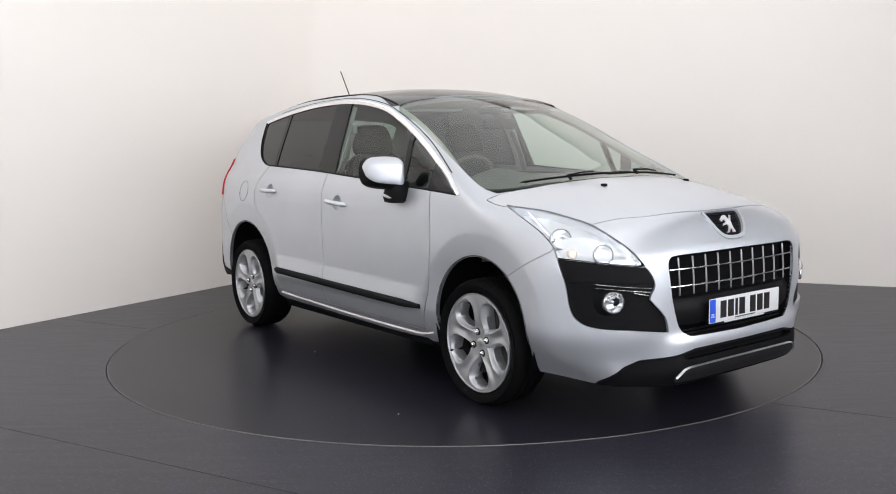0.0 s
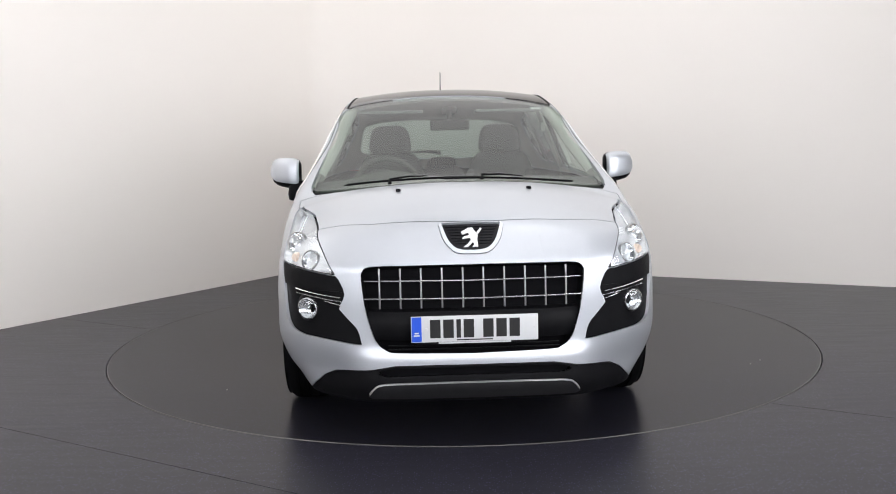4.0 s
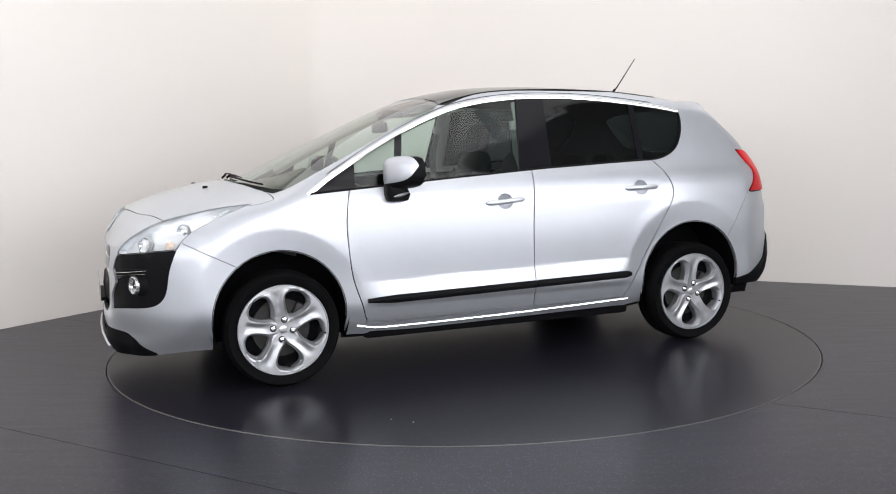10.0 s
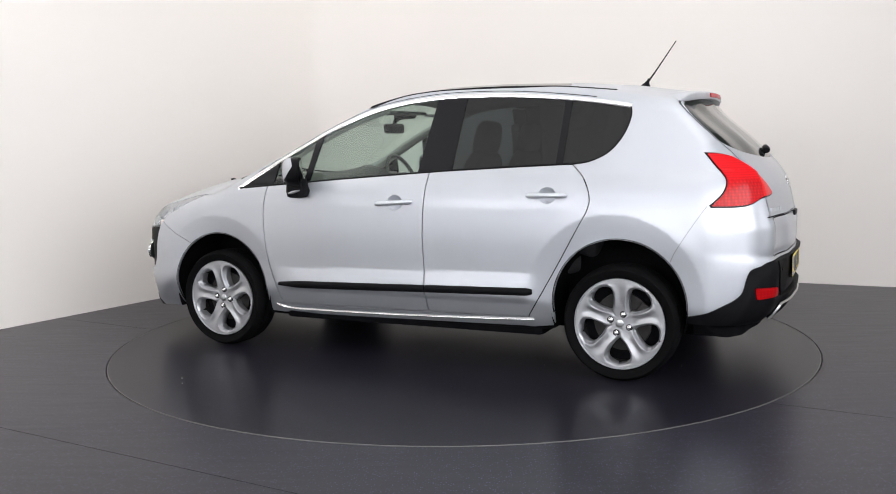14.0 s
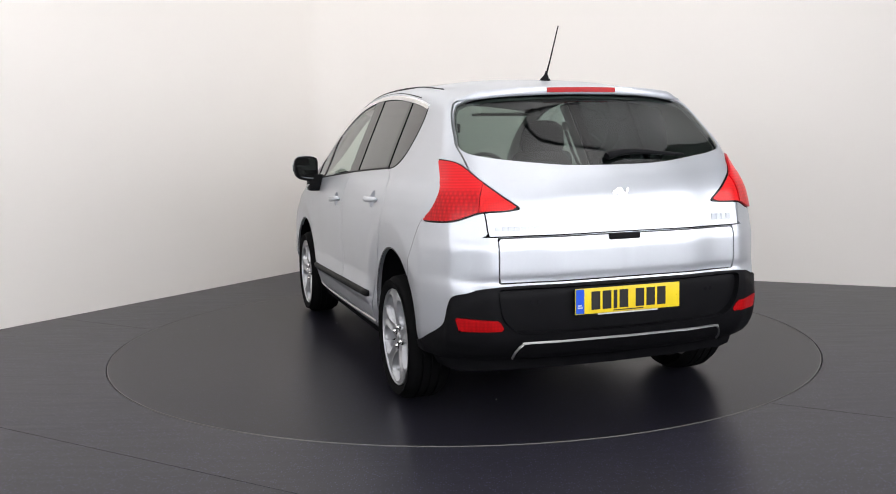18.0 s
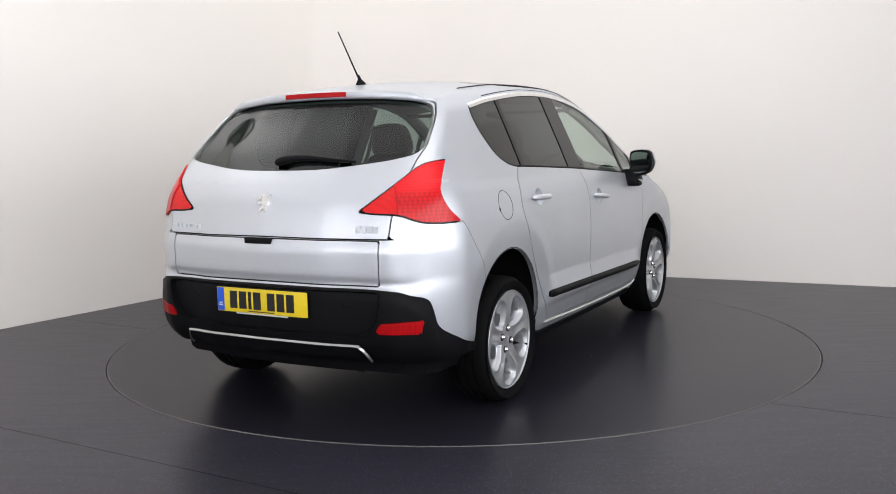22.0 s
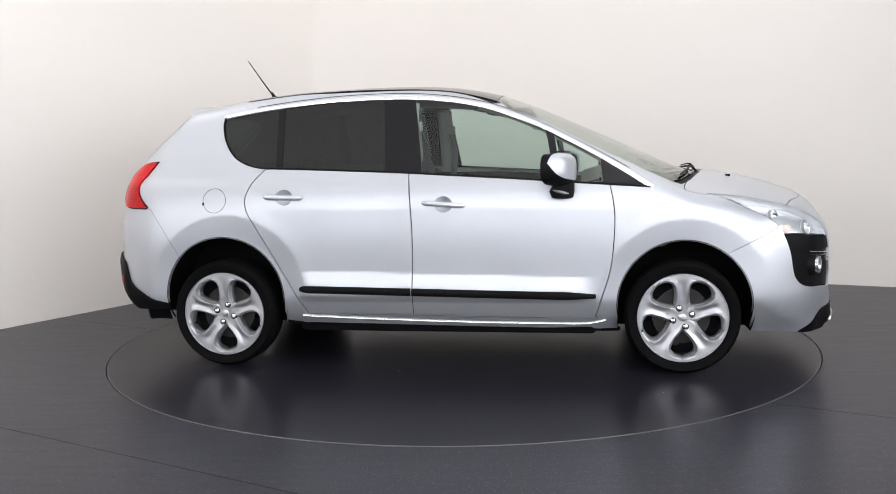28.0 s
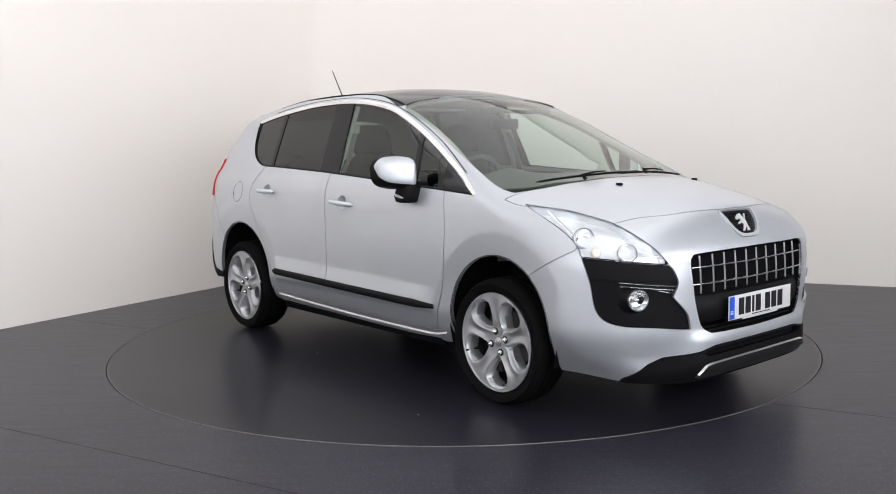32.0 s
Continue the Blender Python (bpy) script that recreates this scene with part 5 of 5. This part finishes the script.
def headlamps():
    def bowl(c, d, r, depth, s, parent=None, name="headlamp_reflector", label="round chrome headlamp reflector"):
        d = Vector(d).normalized()
        m = Matrix.Translation((c[0], s * c[1], c[2])) @ Vector((d.x, s * d.y, d.z)).to_track_quat("Z", "Y").to_matrix().to_4x4()
        bm = bmesh.new()
        lathe(bm, [(0.006, -depth), (r * 0.45, -depth * 0.85), (r * 0.8, -depth * 0.45), (r * 0.96, 0), (r, 0.004), (r * 1.06, 0.002), (r * 1.1, -depth * 0.4)], m, 36)
        ob = part(name, bm, REFLECTOR, car, label)
        bm = bmesh.new()
        lathe(bm, [(r * 1.06, 0.0), (r * 1.08, 0.006), (r * 1.16, 0.004), (r * 1.18, -0.012)], m, 36)
        part("reflector_ring", bm, BAR_METAL, ob, "satin ring round the reflector")
        bm = bmesh.new()
        lathe(bm, [(0, -depth * 0.15), (r * 0.2, -depth * 0.2), (r * 0.24, -depth * 0.5), (r * 0.2, -depth)], m, 20)
        part("bulb_cap", bm, SATIN, ob)
        return ob, m
    for s in (1, -1):
        for (x, y, z), r in ((LAMP_HIGH, 0.042), (LAMP_LOW, 0.038)):
            bowl((x, y, z), (0.78, 0.5, 0.3), r, 0.04, s)
        bm = bmesh.new()
        q = front_point(0.79, 0.778) - Vector((0.03, 0.025, 0))
        m = Matrix.Translation((q.x, s * q.y, q.z)) @ Vector((0.75, s * 0.62, 0.1)).to_track_quat("Z", "Y").to_matrix().to_4x4()
        lathe(bm, [(0, 0.012), (0.016, 0.01), (0.022, 0.0), (0.022, -0.02)], m, 20)
        part("indicator_bulb", bm, AMBER, car, "amber indicator")
        # fins of the bright inner frame
        for k in range(4):
            x = 1.58 + 0.05 * k
            p = side_point(x, 0.93 - 0.028 * k)
            bm = bmesh.new()
            tube(bm, [(x - 0.05, s * (p.y - 0.055), p.z + 0.02), (x + 0.03, s * (p.y - 0.045), p.z - 0.02)], 0.006, 6)
            part("housing_fin", bm, REFLECTOR, car)
        # fog lamp
        c, d = front_point(0.697, 0.579) - Vector((0.018, 0.008, 0)), Vector((0.9, 0.42, 0)).normalized()
        m = Matrix.Translation((c.x, s * c.y, c.z)) @ Vector((d.x, s * d.y, d.z)).to_track_quat("Z", "Y").to_matrix().to_4x4()
        bm = bmesh.new()
        lathe(bm, [(0.044, 0.012), (0.05, 0.014), (0.056, 0.008), (0.072, -0.012), (0.072, -0.03), (0.044, -0.03)], m, 40, True)
        ring = part("fog_lamp", bm, BLACK_PLASTIC, car, "round fog lamp in a black ring")
        bm = bmesh.new()
        lathe(bm, [(0, 0.006), (0.02, 0.008), (0.036, 0.016), (0.0435, 0.026)], m, 36)
        part("fog_reflector", bm, FOG_BOWL, ring, "bright fog lamp reflector")
        bm = bmesh.new()
        lathe(bm, [(0, 0.02), (0.006, 0.018), (0.008, 0.006)], m, 16)
        part("fog_bulb", bm, FOG_BOWL, ring)
        bm = bmesh.new()
        lathe(bm, [(0.0435, 0.031), (0.0465, 0.029), (0.047, 0.02), (0.045, -0.02)], m, 36)
        part("fog_barrel", bm, FOG_BOWL, ring, "bright round fog lamp barrel")
        bm = bmesh.new()
        lathe(bm, [(0, 0.037), (0.025, 0.035), (0.0435, 0.029)], m, 36)
        part("fog_lens", bm, LENS_PANE, ring, "clear lens")
    for pts, w in (([(0.755, 0.657), (0.66, 0.645), (0.555, 0.634)], 0.008), ([(0.75, 0.640), (0.655, 0.629), (0.553, 0.617)], 0.006), ([(0.625, 0.617), (0.55, 0.600)], 0.006)):
        line = curve(pts, 10)
        both_ribbons("corner_chrome_strip", on_skin("front", [(y, z) for y, z in line]), w, 0.008, CHROME, "thin chrome strip", base=-0.004)
    line = curve([(-0.437, 0.235), (-0.42, 0.256), (-0.39, 0.272), (-0.3, 0.277), (0, 0.279), (0.3, 0.277), (0.39, 0.272), (0.42, 0.256), (0.437, 0.235)], 8)
    bm = bmesh.new()
    ribbon(bm, on_skin("front", [(y, z) for y, z in line]), 0.009, 0.010, base=0.008)
    part("skid_plate_edge", bm, SATIN, car, "bright skid plate edge")


def bonnet_things():
    for s in (1, -1):
        p = top_point(1.61, 0.307)
        bm = bmesh.new()
        box(bm, p.x - 0.014, p.x + 0.014, s * 0.307 - 0.011, s * 0.307 + 0.011, p.z - 0.006, p.z + 0.011, None, 0.005)
        part("washer_nozzle", bm, BLACK_PLASTIC, car, "small black washer nozzle")
    # wipers lie along the foot of the windscreen
    for root, line in (((1.43, -0.35), [(1.315, -0.58), (1.385, -0.3), (1.412, -0.05), (1.408, 0.1)]), ((1.46, 0.1), [(1.435, -0.1), (1.42, 0.2), (1.385, 0.4), (1.33, 0.57)])):
        bm = bmesh.new()
        pts = [top_point(x, abs(y)) for x, y in curve(line, 8)]
        pts = [Vector((p.x, yy[1], p.z + 0.011)) for p, yy in zip(pts, curve(line, 8))]
        tube(bm, pts, [0.003] + [0.007] * (len(pts) - 2) + [0.003], 8, 0.8)
        blade = part("wiper_blade", bm, BLACK_PLASTIC, car, "black wiper blade")
        bm = bmesh.new()
        mid = pts[len(pts) // 2]
        r = top_point(root[0], abs(root[1]))
        a = Vector((r.x, root[1], r.z + 0.01))
        tube(bm, [a, a + Vector((-0.02, 0, 0.02)), (a + mid) / 2 + Vector((0, 0, 0.022)), mid + Vector((0, 0, 0.012))], [0.011, 0.010, 0.007, 0.005], 8, 0.6)
        part("wiper_arm", bm, BLACK_PLASTIC, blade, "black wiper arm")
    # badge
    p = front_point(0, 0.872)
    n = skin_normal(p)
    up = Vector((0, 1, 0)).cross(n).normalized() * -1
    emblem(lambda u, v, h: p + Vector((0, 1, 0)) * u + up * v + n * (h - 0.004), 0.088, EMBLEM, "front_emblem", "bright plain emblem")
    for k in range(7):
        z = 0.85 + 0.011 * k
        w = float(np.interp(z, (0.84, 0.9, 0.92), (0.07, 0.1, 0.112)))
        bm = bmesh.new()
        tube(bm, [Vector((front_point(abs(y), z).x, y, z)) + n * -0.004 for y in np.linspace(-w, w, 9)], 0.0022, 6)
        part("badge_rib", bm, BLACK_PLASTIC, car)
    # paper sticker inside the top corner of the screen
    q = top_point(0.40, 0.52)
    n = skin_normal(q)
    side = Vector((0, 1, 0))
    fw = side.cross(n)
    bm = bmesh.new()
    prism(bm, [(-0.03, -0.017), (0.03, -0.017), (0.03, 0.017), (-0.03, 0.017)], lambda u, v, h: q + side * u + fw * v - n * (0.012 + h), 0.001)
    part("screen_sticker", bm, PLATE_WHITE, car, "small white paper sticker")


# ---- rear end ----
def rear_things():
    # spoiler lip, with the long brake lamp let into its edge
    ys = np.linspace(-0.6, 0.6, 41)
    edge = [Vector((p.x, y, p.z)) for y, p in zip(ys, on_skin("rear", [(y, 1.497 - 0.034 * abs(y / 0.6) ** 2.5) for y in ys]))]
    bm = bmesh.new()
    rows = []
    for y, t in zip(ys, edge):
        e = 1 - float(ramp(abs(y), 0.5, 0.6)) * 0.8
        rows.append([bm.verts.new(t + Vector((dx * e if dx < 0 else dx, 0, dz * e))) for dx, dz in ((0.09, 0.030), (0.02, 0.035), (-0.022, 0.031), (-0.032, 0.024), (-0.034, 0.0), (-0.028, -0.008), (0.03, -0.006))])
    for a, b in zip(rows, rows[1:]):
        for k in range(6):
            bm.faces.new((a[k], b[k], b[k + 1], a[k + 1]))
    bm.faces.new(rows[0])
    bm.faces.new(rows[-1])
    lip = part("spoiler_lip", bm, PAINT, car, "silver roof spoiler lip", smooth=50)
    bm = bmesh.new()
    rows = []
    for y, t in zip(ys, edge):
        if abs(y) < 0.185:
            rows.append([bm.verts.new(t + Vector(d)) for d in ((-0.028, 0, 0.0245), (-0.0375, 0, 0.0235), (-0.0395, 0, 0.002), (-0.03, 0, -0.001))])
    for a, b in zip(rows, rows[1:]):
        for k in range(3):
            bm.faces.new((a[k], b[k], b[k + 1], a[k + 1]))
    bm.faces.new(rows[0])
    bm.faces.new(rows[-1])
    part("high_brake_lamp", bm, RED_LAMP_DARK, lip, "long red high brake lamp")
    # rear wiper
    bm = bmesh.new()
    line = [(0.02, 1.192), (-0.03, 1.205), (-0.12, 1.212), (-0.25, 1.204), (-0.40, 1.192)]
    pts = [rear_point(abs(y), z) for y, z in curve(line, 6)]
    pts = [Vector((p.x - 0.014, c[0], c[1])) for p, c in zip(pts, curve(line, 6))]
    tube(bm, pts, [float(np.interp(i, (0, 3, 10, len(pts) - 1), (0.018, 0.022, 0.017, 0.007))) for i in range(len(pts))], 10, 0.9)
    part("rear_wiper", bm, BLACK_PLASTIC, car, "black rear wiper")
    bm = bmesh.new()
    p = rear_point(0.017, 0.848)
    box(bm, p.x - 0.012, p.x + 0.02, -0.058, 0.092, 0.832, 0.861, None, 0.006)
    part("tailgate_handle", bm, BLACK_PLASTIC, car, "black tailgate handle")
    p = rear_point(0, 1.012)
    n = skin_normal(p)
    up = Vector((0, 1, 0)).cross(n).normalized()
    emblem(lambda u, v, h: p + Vector((0, -1, 0)) * (u - 0.01) + up * v + n * (h - 0.001), 0.085, CHROME, "rear_emblem", "bright plain emblem")
    for y0, y1, n_bar, z0, z1 in ((0.60, 0.40, 7, 0.885, 0.905), (-0.47, -0.585, 4, 0.887, 0.918)):
        step = (y1 - y0) / n_bar
        for i in range(n_bar):
            y = y0 + step * (i + 0.5)
            q = rear_point(abs(y), (z0 + z1) / 2)
            bm = bmesh.new()
            m = Matrix.Translation((q.x, y, (z0 + z1) / 2)) @ Matrix.Rotation(math.atan2(skin_normal(q).y * (1 if y > 0 else -1), -skin_normal(q).x) * -1, 4, "Z")
            box(bm, -0.004, 0.003, -abs(step) * 0.4, abs(step) * 0.4, -(z1 - z0) / 2, (z1 - z0) / 2, m)
            part("badge_bar", bm, PAINT_TRIM, car)
    bm = bmesh.new()
    line = curve([(-0.522, 0.34), (-0.515, 0.37), (-0.49, 0.40), (-0.44, 0.406), (0, 0.409), (0.44, 0.406), (0.49, 0.40), (0.515, 0.37), (0.522, 0.34)], 8)
    ribbon(bm, on_skin("rear", [(y, z) for y, z in line]), 0.010, 0.010, base=0.02)
    part("rear_skid_edge", bm, BAR_METAL, car, "bright rear skid plate edge")
    for y in (-0.45, -0.42, 0.42, 0.45):
        p = rear_point(abs(y), 0.575)
        bm = bmesh.new()
        lathe(bm, [(0, 0.003), (0.008, 0.002), (0.010, -0.006)], Matrix.Translation((p.x + 0.012, y, 0.575)) @ pose(0, 0, 0, 0, -90, 0), 14)
        part("parking_sensor", bm, GLOSS_BLACK, car)
    # aerial
    bm = bmesh.new()
    b = Vector((-1.235, 0.003, top_point(-1.235, 0.015).z))
    lathe(bm, [(0.03, -0.006), (0.026, 0.006), (0.014, 0.022), (0.008, 0.034), (0.006, 0.05)], Matrix.Translation(b) @ pose(0, 0, 0, 0, -20, 0), 16)
    base = part("aerial_base", bm, BLACK_PLASTIC, car, "black aerial foot")
    bm = bmesh.new()
    tube(bm, [b + Vector((-0.008, 0, 0.02)), b + Vector((-0.06, 0.002, 0.09)), Vector((-1.411, 0.012, 1.836))], [0.0055, 0.004, 0.003], 8)
    part("aerial_rod", bm, BLACK_PLASTIC, base, "thin black aerial rod")
    # round fuel flap on the right flank: a thin groove and a thumb notch
    bm = bmesh.new()
    pts = flip(on_skin("side", [(-1.315 + 0.069 * math.cos(a), 0.967 + 0.069 * math.sin(a)) for a in np.linspace(0, 2 * math.pi, 49)]))
    ribbon(bm, pts, 0.004, 0.0026, base=-0.0012, ends=False)
    flap = part("fuel_flap_joint", bm, DARK, car, "round joint of the fuel flap")
    bm = bmesh.new()
    p = side_point(-1.382, 0.95)
    box(bm, p.x - 0.006, p.x + 0.006, -p.y - 0.002, -p.y + 0.01, p.z - 0.012, p.z + 0.008, None, 0.003)
    part("flap_notch", bm, DARK, flap)


# ---- cabin ----
def cabin():
    def pad(m, lo, hi, taper=0.0, power=0.45, n=24, rows=14):
        """A stuffed pad: a box with round edges, narrower towards its top."""
        bm = bmesh.new()
        c, h = [(a + b) / 2 for a, b in zip(lo, hi)], [(b - a) / 2 for a, b in zip(lo, hi)]
        f = lambda t: math.copysign(abs(t) ** power, t)
        vs = []
        for j in range(rows + 1):
            b = -math.pi / 2 + math.pi * j / rows
            k = 1 - taper * (f(math.sin(b)) + 1) / 2
            vs.append([bm.verts.new(m @ Vector((c[0] + h[0] * f(math.cos(b)) * f(math.cos(a)), c[1] + k * h[1] * f(math.cos(b)) * f(math.sin(a)), c[2] + h[2] * f(math.sin(b))))) for a in (2 * math.pi * i / n for i in range(n))])
        for p, q in zip(vs, vs[1:]):
            for i in range(n):
                bm.faces.new((p[i], p[(i + 1) % n], q[(i + 1) % n], q[i]))
        bmesh.ops.remove_doubles(bm, verts=bm.verts, dist=0.0005)
        return bm

    def seat(y):
        flat = pose(0, y, 0)
        cushion = part("seat_cushion", pad(flat, (-0.35, -0.25, 0.5), (0.16, 0.25, 0.68)), FABRIC, car, "black fabric seat cushion", smooth=60)
        tilt = pose(-0.2, y, 0.62, 0, -14, 0)
        part("seat_back", pad(tilt, (-0.075, -0.25, 0), (0.06, 0.26, 0.62), 0.16, 0.5), FABRIC, cushion, "black fabric seat back", smooth=60)
        for s in (1, -1):
            part("seat_bolster", pad(tilt, (-0.05, s * 0.2 - 0.05, 0.03), (0.11, s * 0.2 + 0.05, 0.48), 0, 0.7), FABRIC, cushion, smooth=60)
        part("headrest", pad(tilt, (-0.045, -0.155, 0.59), (0.055, 0.155, 0.80), 0.2, 0.55), FABRIC, cushion, "black headrest", smooth=60)
        for dy in (-0.055, 0.055):
            bm = bmesh.new()
            tube(bm, [tilt @ Vector((0, dy, 0.54)), tilt @ Vector((0, dy, 0.64))], 0.007, 8)
            part("headrest_post", bm, CHROME, cushion)
    seat(0.37)
    seat(-0.38)
    tilt = pose(-1.02, 0, 0.62, 0, -16, 0)
    bench = part("rear_bench", pad(pose(0, 0, 0), (-1.0, -0.66, 0.5), (-0.5, 0.66, 0.66)), FABRIC, car, "black fabric rear bench", smooth=60)
    for y0, y1 in ((-0.66, -0.2), (-0.19, 0.19), (0.2, 0.66)):
        part("bench_back", pad(tilt, (-0.07, y0, 0), (0.07, y1, 0.5), 0.04), FABRIC, bench, smooth=60)
    for y, w, h in ((0.42, 0.14, 0.1), (-0.42, 0.14, 0.1), (0.0, 0.12, 0.1)):
        part("rear_headrest", pad(tilt, (-0.045, y - w, 0.47), (0.045, y + w, 0.47 + h), 0.12, 0.55), FABRIC, bench, "low black rear headrest", smooth=60)
    # seat belts hang inside the door pillars
    for s in (1, -1):
        bm = bmesh.new()
        a, b, c = side_point(-0.16, 1.36), side_point(-0.14, 1.2), side_point(-0.17, 1.02)
        rows = [[bm.verts.new((p.x + dx, s * (p.y - 0.075), p.z)) for dx in (-0.022, 0.022)] for p in (a, b, c)]
        for p, q in zip(rows, rows[1:]):
            bm.faces.new((p[0], p[1], q[1], q[0]))
        ext = bmesh.ops.extrude_face_region(bm, geom=bm.faces[:])
        bmesh.ops.translate(bm, verts=[v for v in ext["geom"] if isinstance(v, bmesh.types.BMVert)], vec=(0, -s * 0.002, 0))
        belt = part("seat_belt", bm, BELT_WEB, car, "grey seat belt")
        bm = bmesh.new()
        box(bm, a.x - 0.03, a.x + 0.03, s * (a.y - 0.07) - 0.015, s * (a.y - 0.07) + 0.015, a.z - 0.02, a.z + 0.035, None, 0.008)
        part("belt_guide", bm, LINING, belt)
        bm = bmesh.new()
        p = [side_point(-0.2, z) for z in np.linspace(1.1, 1.5, 7)]
        tube(bm, [(q.x, s * (q.y - 0.045), q.z) for q in p], [0.05] * 7, 10, 0.35)
        part("pillar_cover", bm, LINING, car, "pale door pillar cover")
    # dashboard
    bm = bmesh.new()
    prof = [(1.32, 0.7), (1.32, 1.05), (1.1, 1.085), (0.9, 1.09), (0.78, 1.06), (0.74, 0.96), (0.8, 0.7)]
    rows = []
    for y in np.linspace(-0.74, 0.74, 31):
        hump = 0.045 * math.exp(-((y + 0.38) / 0.16) ** 2)
        pull = 0.12 * (abs(y) / 0.74) ** 3
        rows.append([bm.verts.new((x - (pull if x > 1.05 else 0), y, z - 0.02 * (abs(y) / 0.74) ** 2 + (hump if z > 1.04 and x < 1.0 else 0))) for x, z in prof])
    for a, b in zip(rows, rows[1:]):
        for k in range(len(prof) - 1):
            bm.faces.new((a[k], b[k], b[k + 1], a[k + 1]))
    dash = part("dashboard", bm, DASH, car, "dark grey plastic dashboard", smooth=60)
    wheel_m = pose(0.62, -0.38, 1.02) @ pose(0, 0, 0, 0, -66, 0)
    bm = bmesh.new()
    lathe(bm, [(0.185 + 0.015 * math.cos(a), 0.015 * math.sin(a)) for a in (2 * math.pi * i / 10 for i in range(10))], wheel_m, 44, True)
    sw = part("steering_wheel", bm, DASH, car, "black steering wheel rim")
    bm = bmesh.new()
    box(bm, -0.06, 0.05, -0.075, 0.075, -0.03, 0.02, wheel_m, 0.02)
    part("steering_hub", bm, DASH, sw)
    for p in ((0, 0.18), (0, -0.18), (-0.17, 0.04), (-0.17, -0.04)):
        bm = bmesh.new()
        tube(bm, [wheel_m @ Vector((p[0] * 0.3, p[1] * 0.3, 0)), wheel_m @ Vector((p[0], p[1], 0))], 0.014, 8, 0.6)
        part("steering_spoke", bm, SATIN if p[0] else DASH, sw)
    for s in (1, -1):
        bm = bmesh.new()
        line = [side_point(x, float(np.interp(x, [p[0] for p in DLO_TOP], [p[1] for p in DLO_TOP])) + 0.012) for x in np.linspace(0.2, 1.02, 12)]
        tube(bm, [(p.x, s * (p.y - 0.055), p.z - 0.012) for p in line], 0.036, 10, 0.8)
        part("screen_pillar_cover", bm, LINING, car, "grey windscreen pillar cover")
    # inner mirror and sensor pod
    bm = bmesh.new()
    box(bm, 0.46, 0.50, -0.125, 0.11, 1.345, 1.41, None, 0.018, 3)
    im = part("inner_mirror", bm, BLACK_PLASTIC, car, "black inner mirror")
    bm = bmesh.new()
    tube(bm, [(0.485, -0.01, 1.38), (0.47, -0.01, 1.43), (0.42, -0.005, 1.47)], [0.014, 0.016, 0.03], 10)
    part("mirror_stem", bm, BLACK_PLASTIC, im)
    bm = bmesh.new()
    box(bm, 0.33, 0.46, -0.05, 0.04, 1.44, 1.485, pose(0, 0, 0), 0.018)
    part("sensor_pod", bm, BLACK_PLASTIC, im, "black sensor pod")
    for s in (1, -1):
        bm = bmesh.new()
        box(bm, 0.15, 0.33, s * 0.36 - 0.2, s * 0.36 + 0.2, 1.455, 1.472, pose(0, 0, 0, 0, 0, 0), 0.006)
        part("sun_visor", bm, BELT_WEB, car, "folded pale sun visor")
    # floor pan, dark underside
    bm = bmesh.new()
    box(bm, -1.75, 1.85, -0.49, 0.49, 0.19, 0.45, None, 0.05)
    box(bm, -0.85, 0.85, -0.8, 0.8, 0.2, 0.42, None, 0.03)
    part("floor_pan", bm, DARK, car, "dark underside")
    bm = bmesh.new()
    tube(bm, [(-1.5, -0.35, 0.28), (-1.75, -0.38, 0.27), (-1.9, -0.4, 0.26)], 0.025, 12)
    part("exhaust_pipe", bm, STEEL, car, "short steel exhaust pipe")
    bm = bmesh.new()
    box(bm, -1.9, -1.12, -0.48, 0.48, 0.45, 0.98, None, 0.03)
    part("boot_floor", bm, DARK, car, "dark boot cover")


side_trim()
handles()
mirrors()
grille()
plate(PLATE_WHITE, 2.19, 1, 0.0, 0.451, 0.560, 0.525, "white front number plate")
plate(PLATE_YELLOW, -2.09, -1, 0.005, 0.512, 0.625, 0.522, "yellow rear number plate")
headlamps()
bonnet_things()
rear_things()
cabin()


# ---- motion: the disc turns once, gathering speed at first and slowing at the end, and the car rides on it ----
TURN = ((0, 34.51), (0.5, 34.0), (1.0, 32.28), (1.5, 28.93), (2.0, 23.79), (2.5, 18.05), (3.0, 12.1), (4.0, 0.2), (5.0, -11.6), (6.5, -29.5), (8.0, -47.3), (9.5, -64.8), (11.0, -82.3), (12.5, -99.8),
        (14.0, -117.2), (15.5, -134.6), (17.0, -152.0), (18.5, -169.6), (20.0, -187.3), (21.5, -204.9), (23.0, -222.6), (24.5, -240.3), (26.0, -257.8), (27.5, -275.4), (29.0, -293.0),
        (30.0, -305.3), (30.5, -311.1), (31.0, -316.2), (31.5, -319.8), (32.0, -322.4))


def motions():
    seat = pose(-0.0651, -0.0318, 0, 0, 0, -87.02) @ pose(0, -0.002, 0)
    walk(disc, [(t, pose(0, 0, 0, 0, 0, a)) for t, a in TURN])
    walk(car, [(t, pose(0, 0, 0, 0, 0, a) @ seat) for t, a in TURN])


motions()
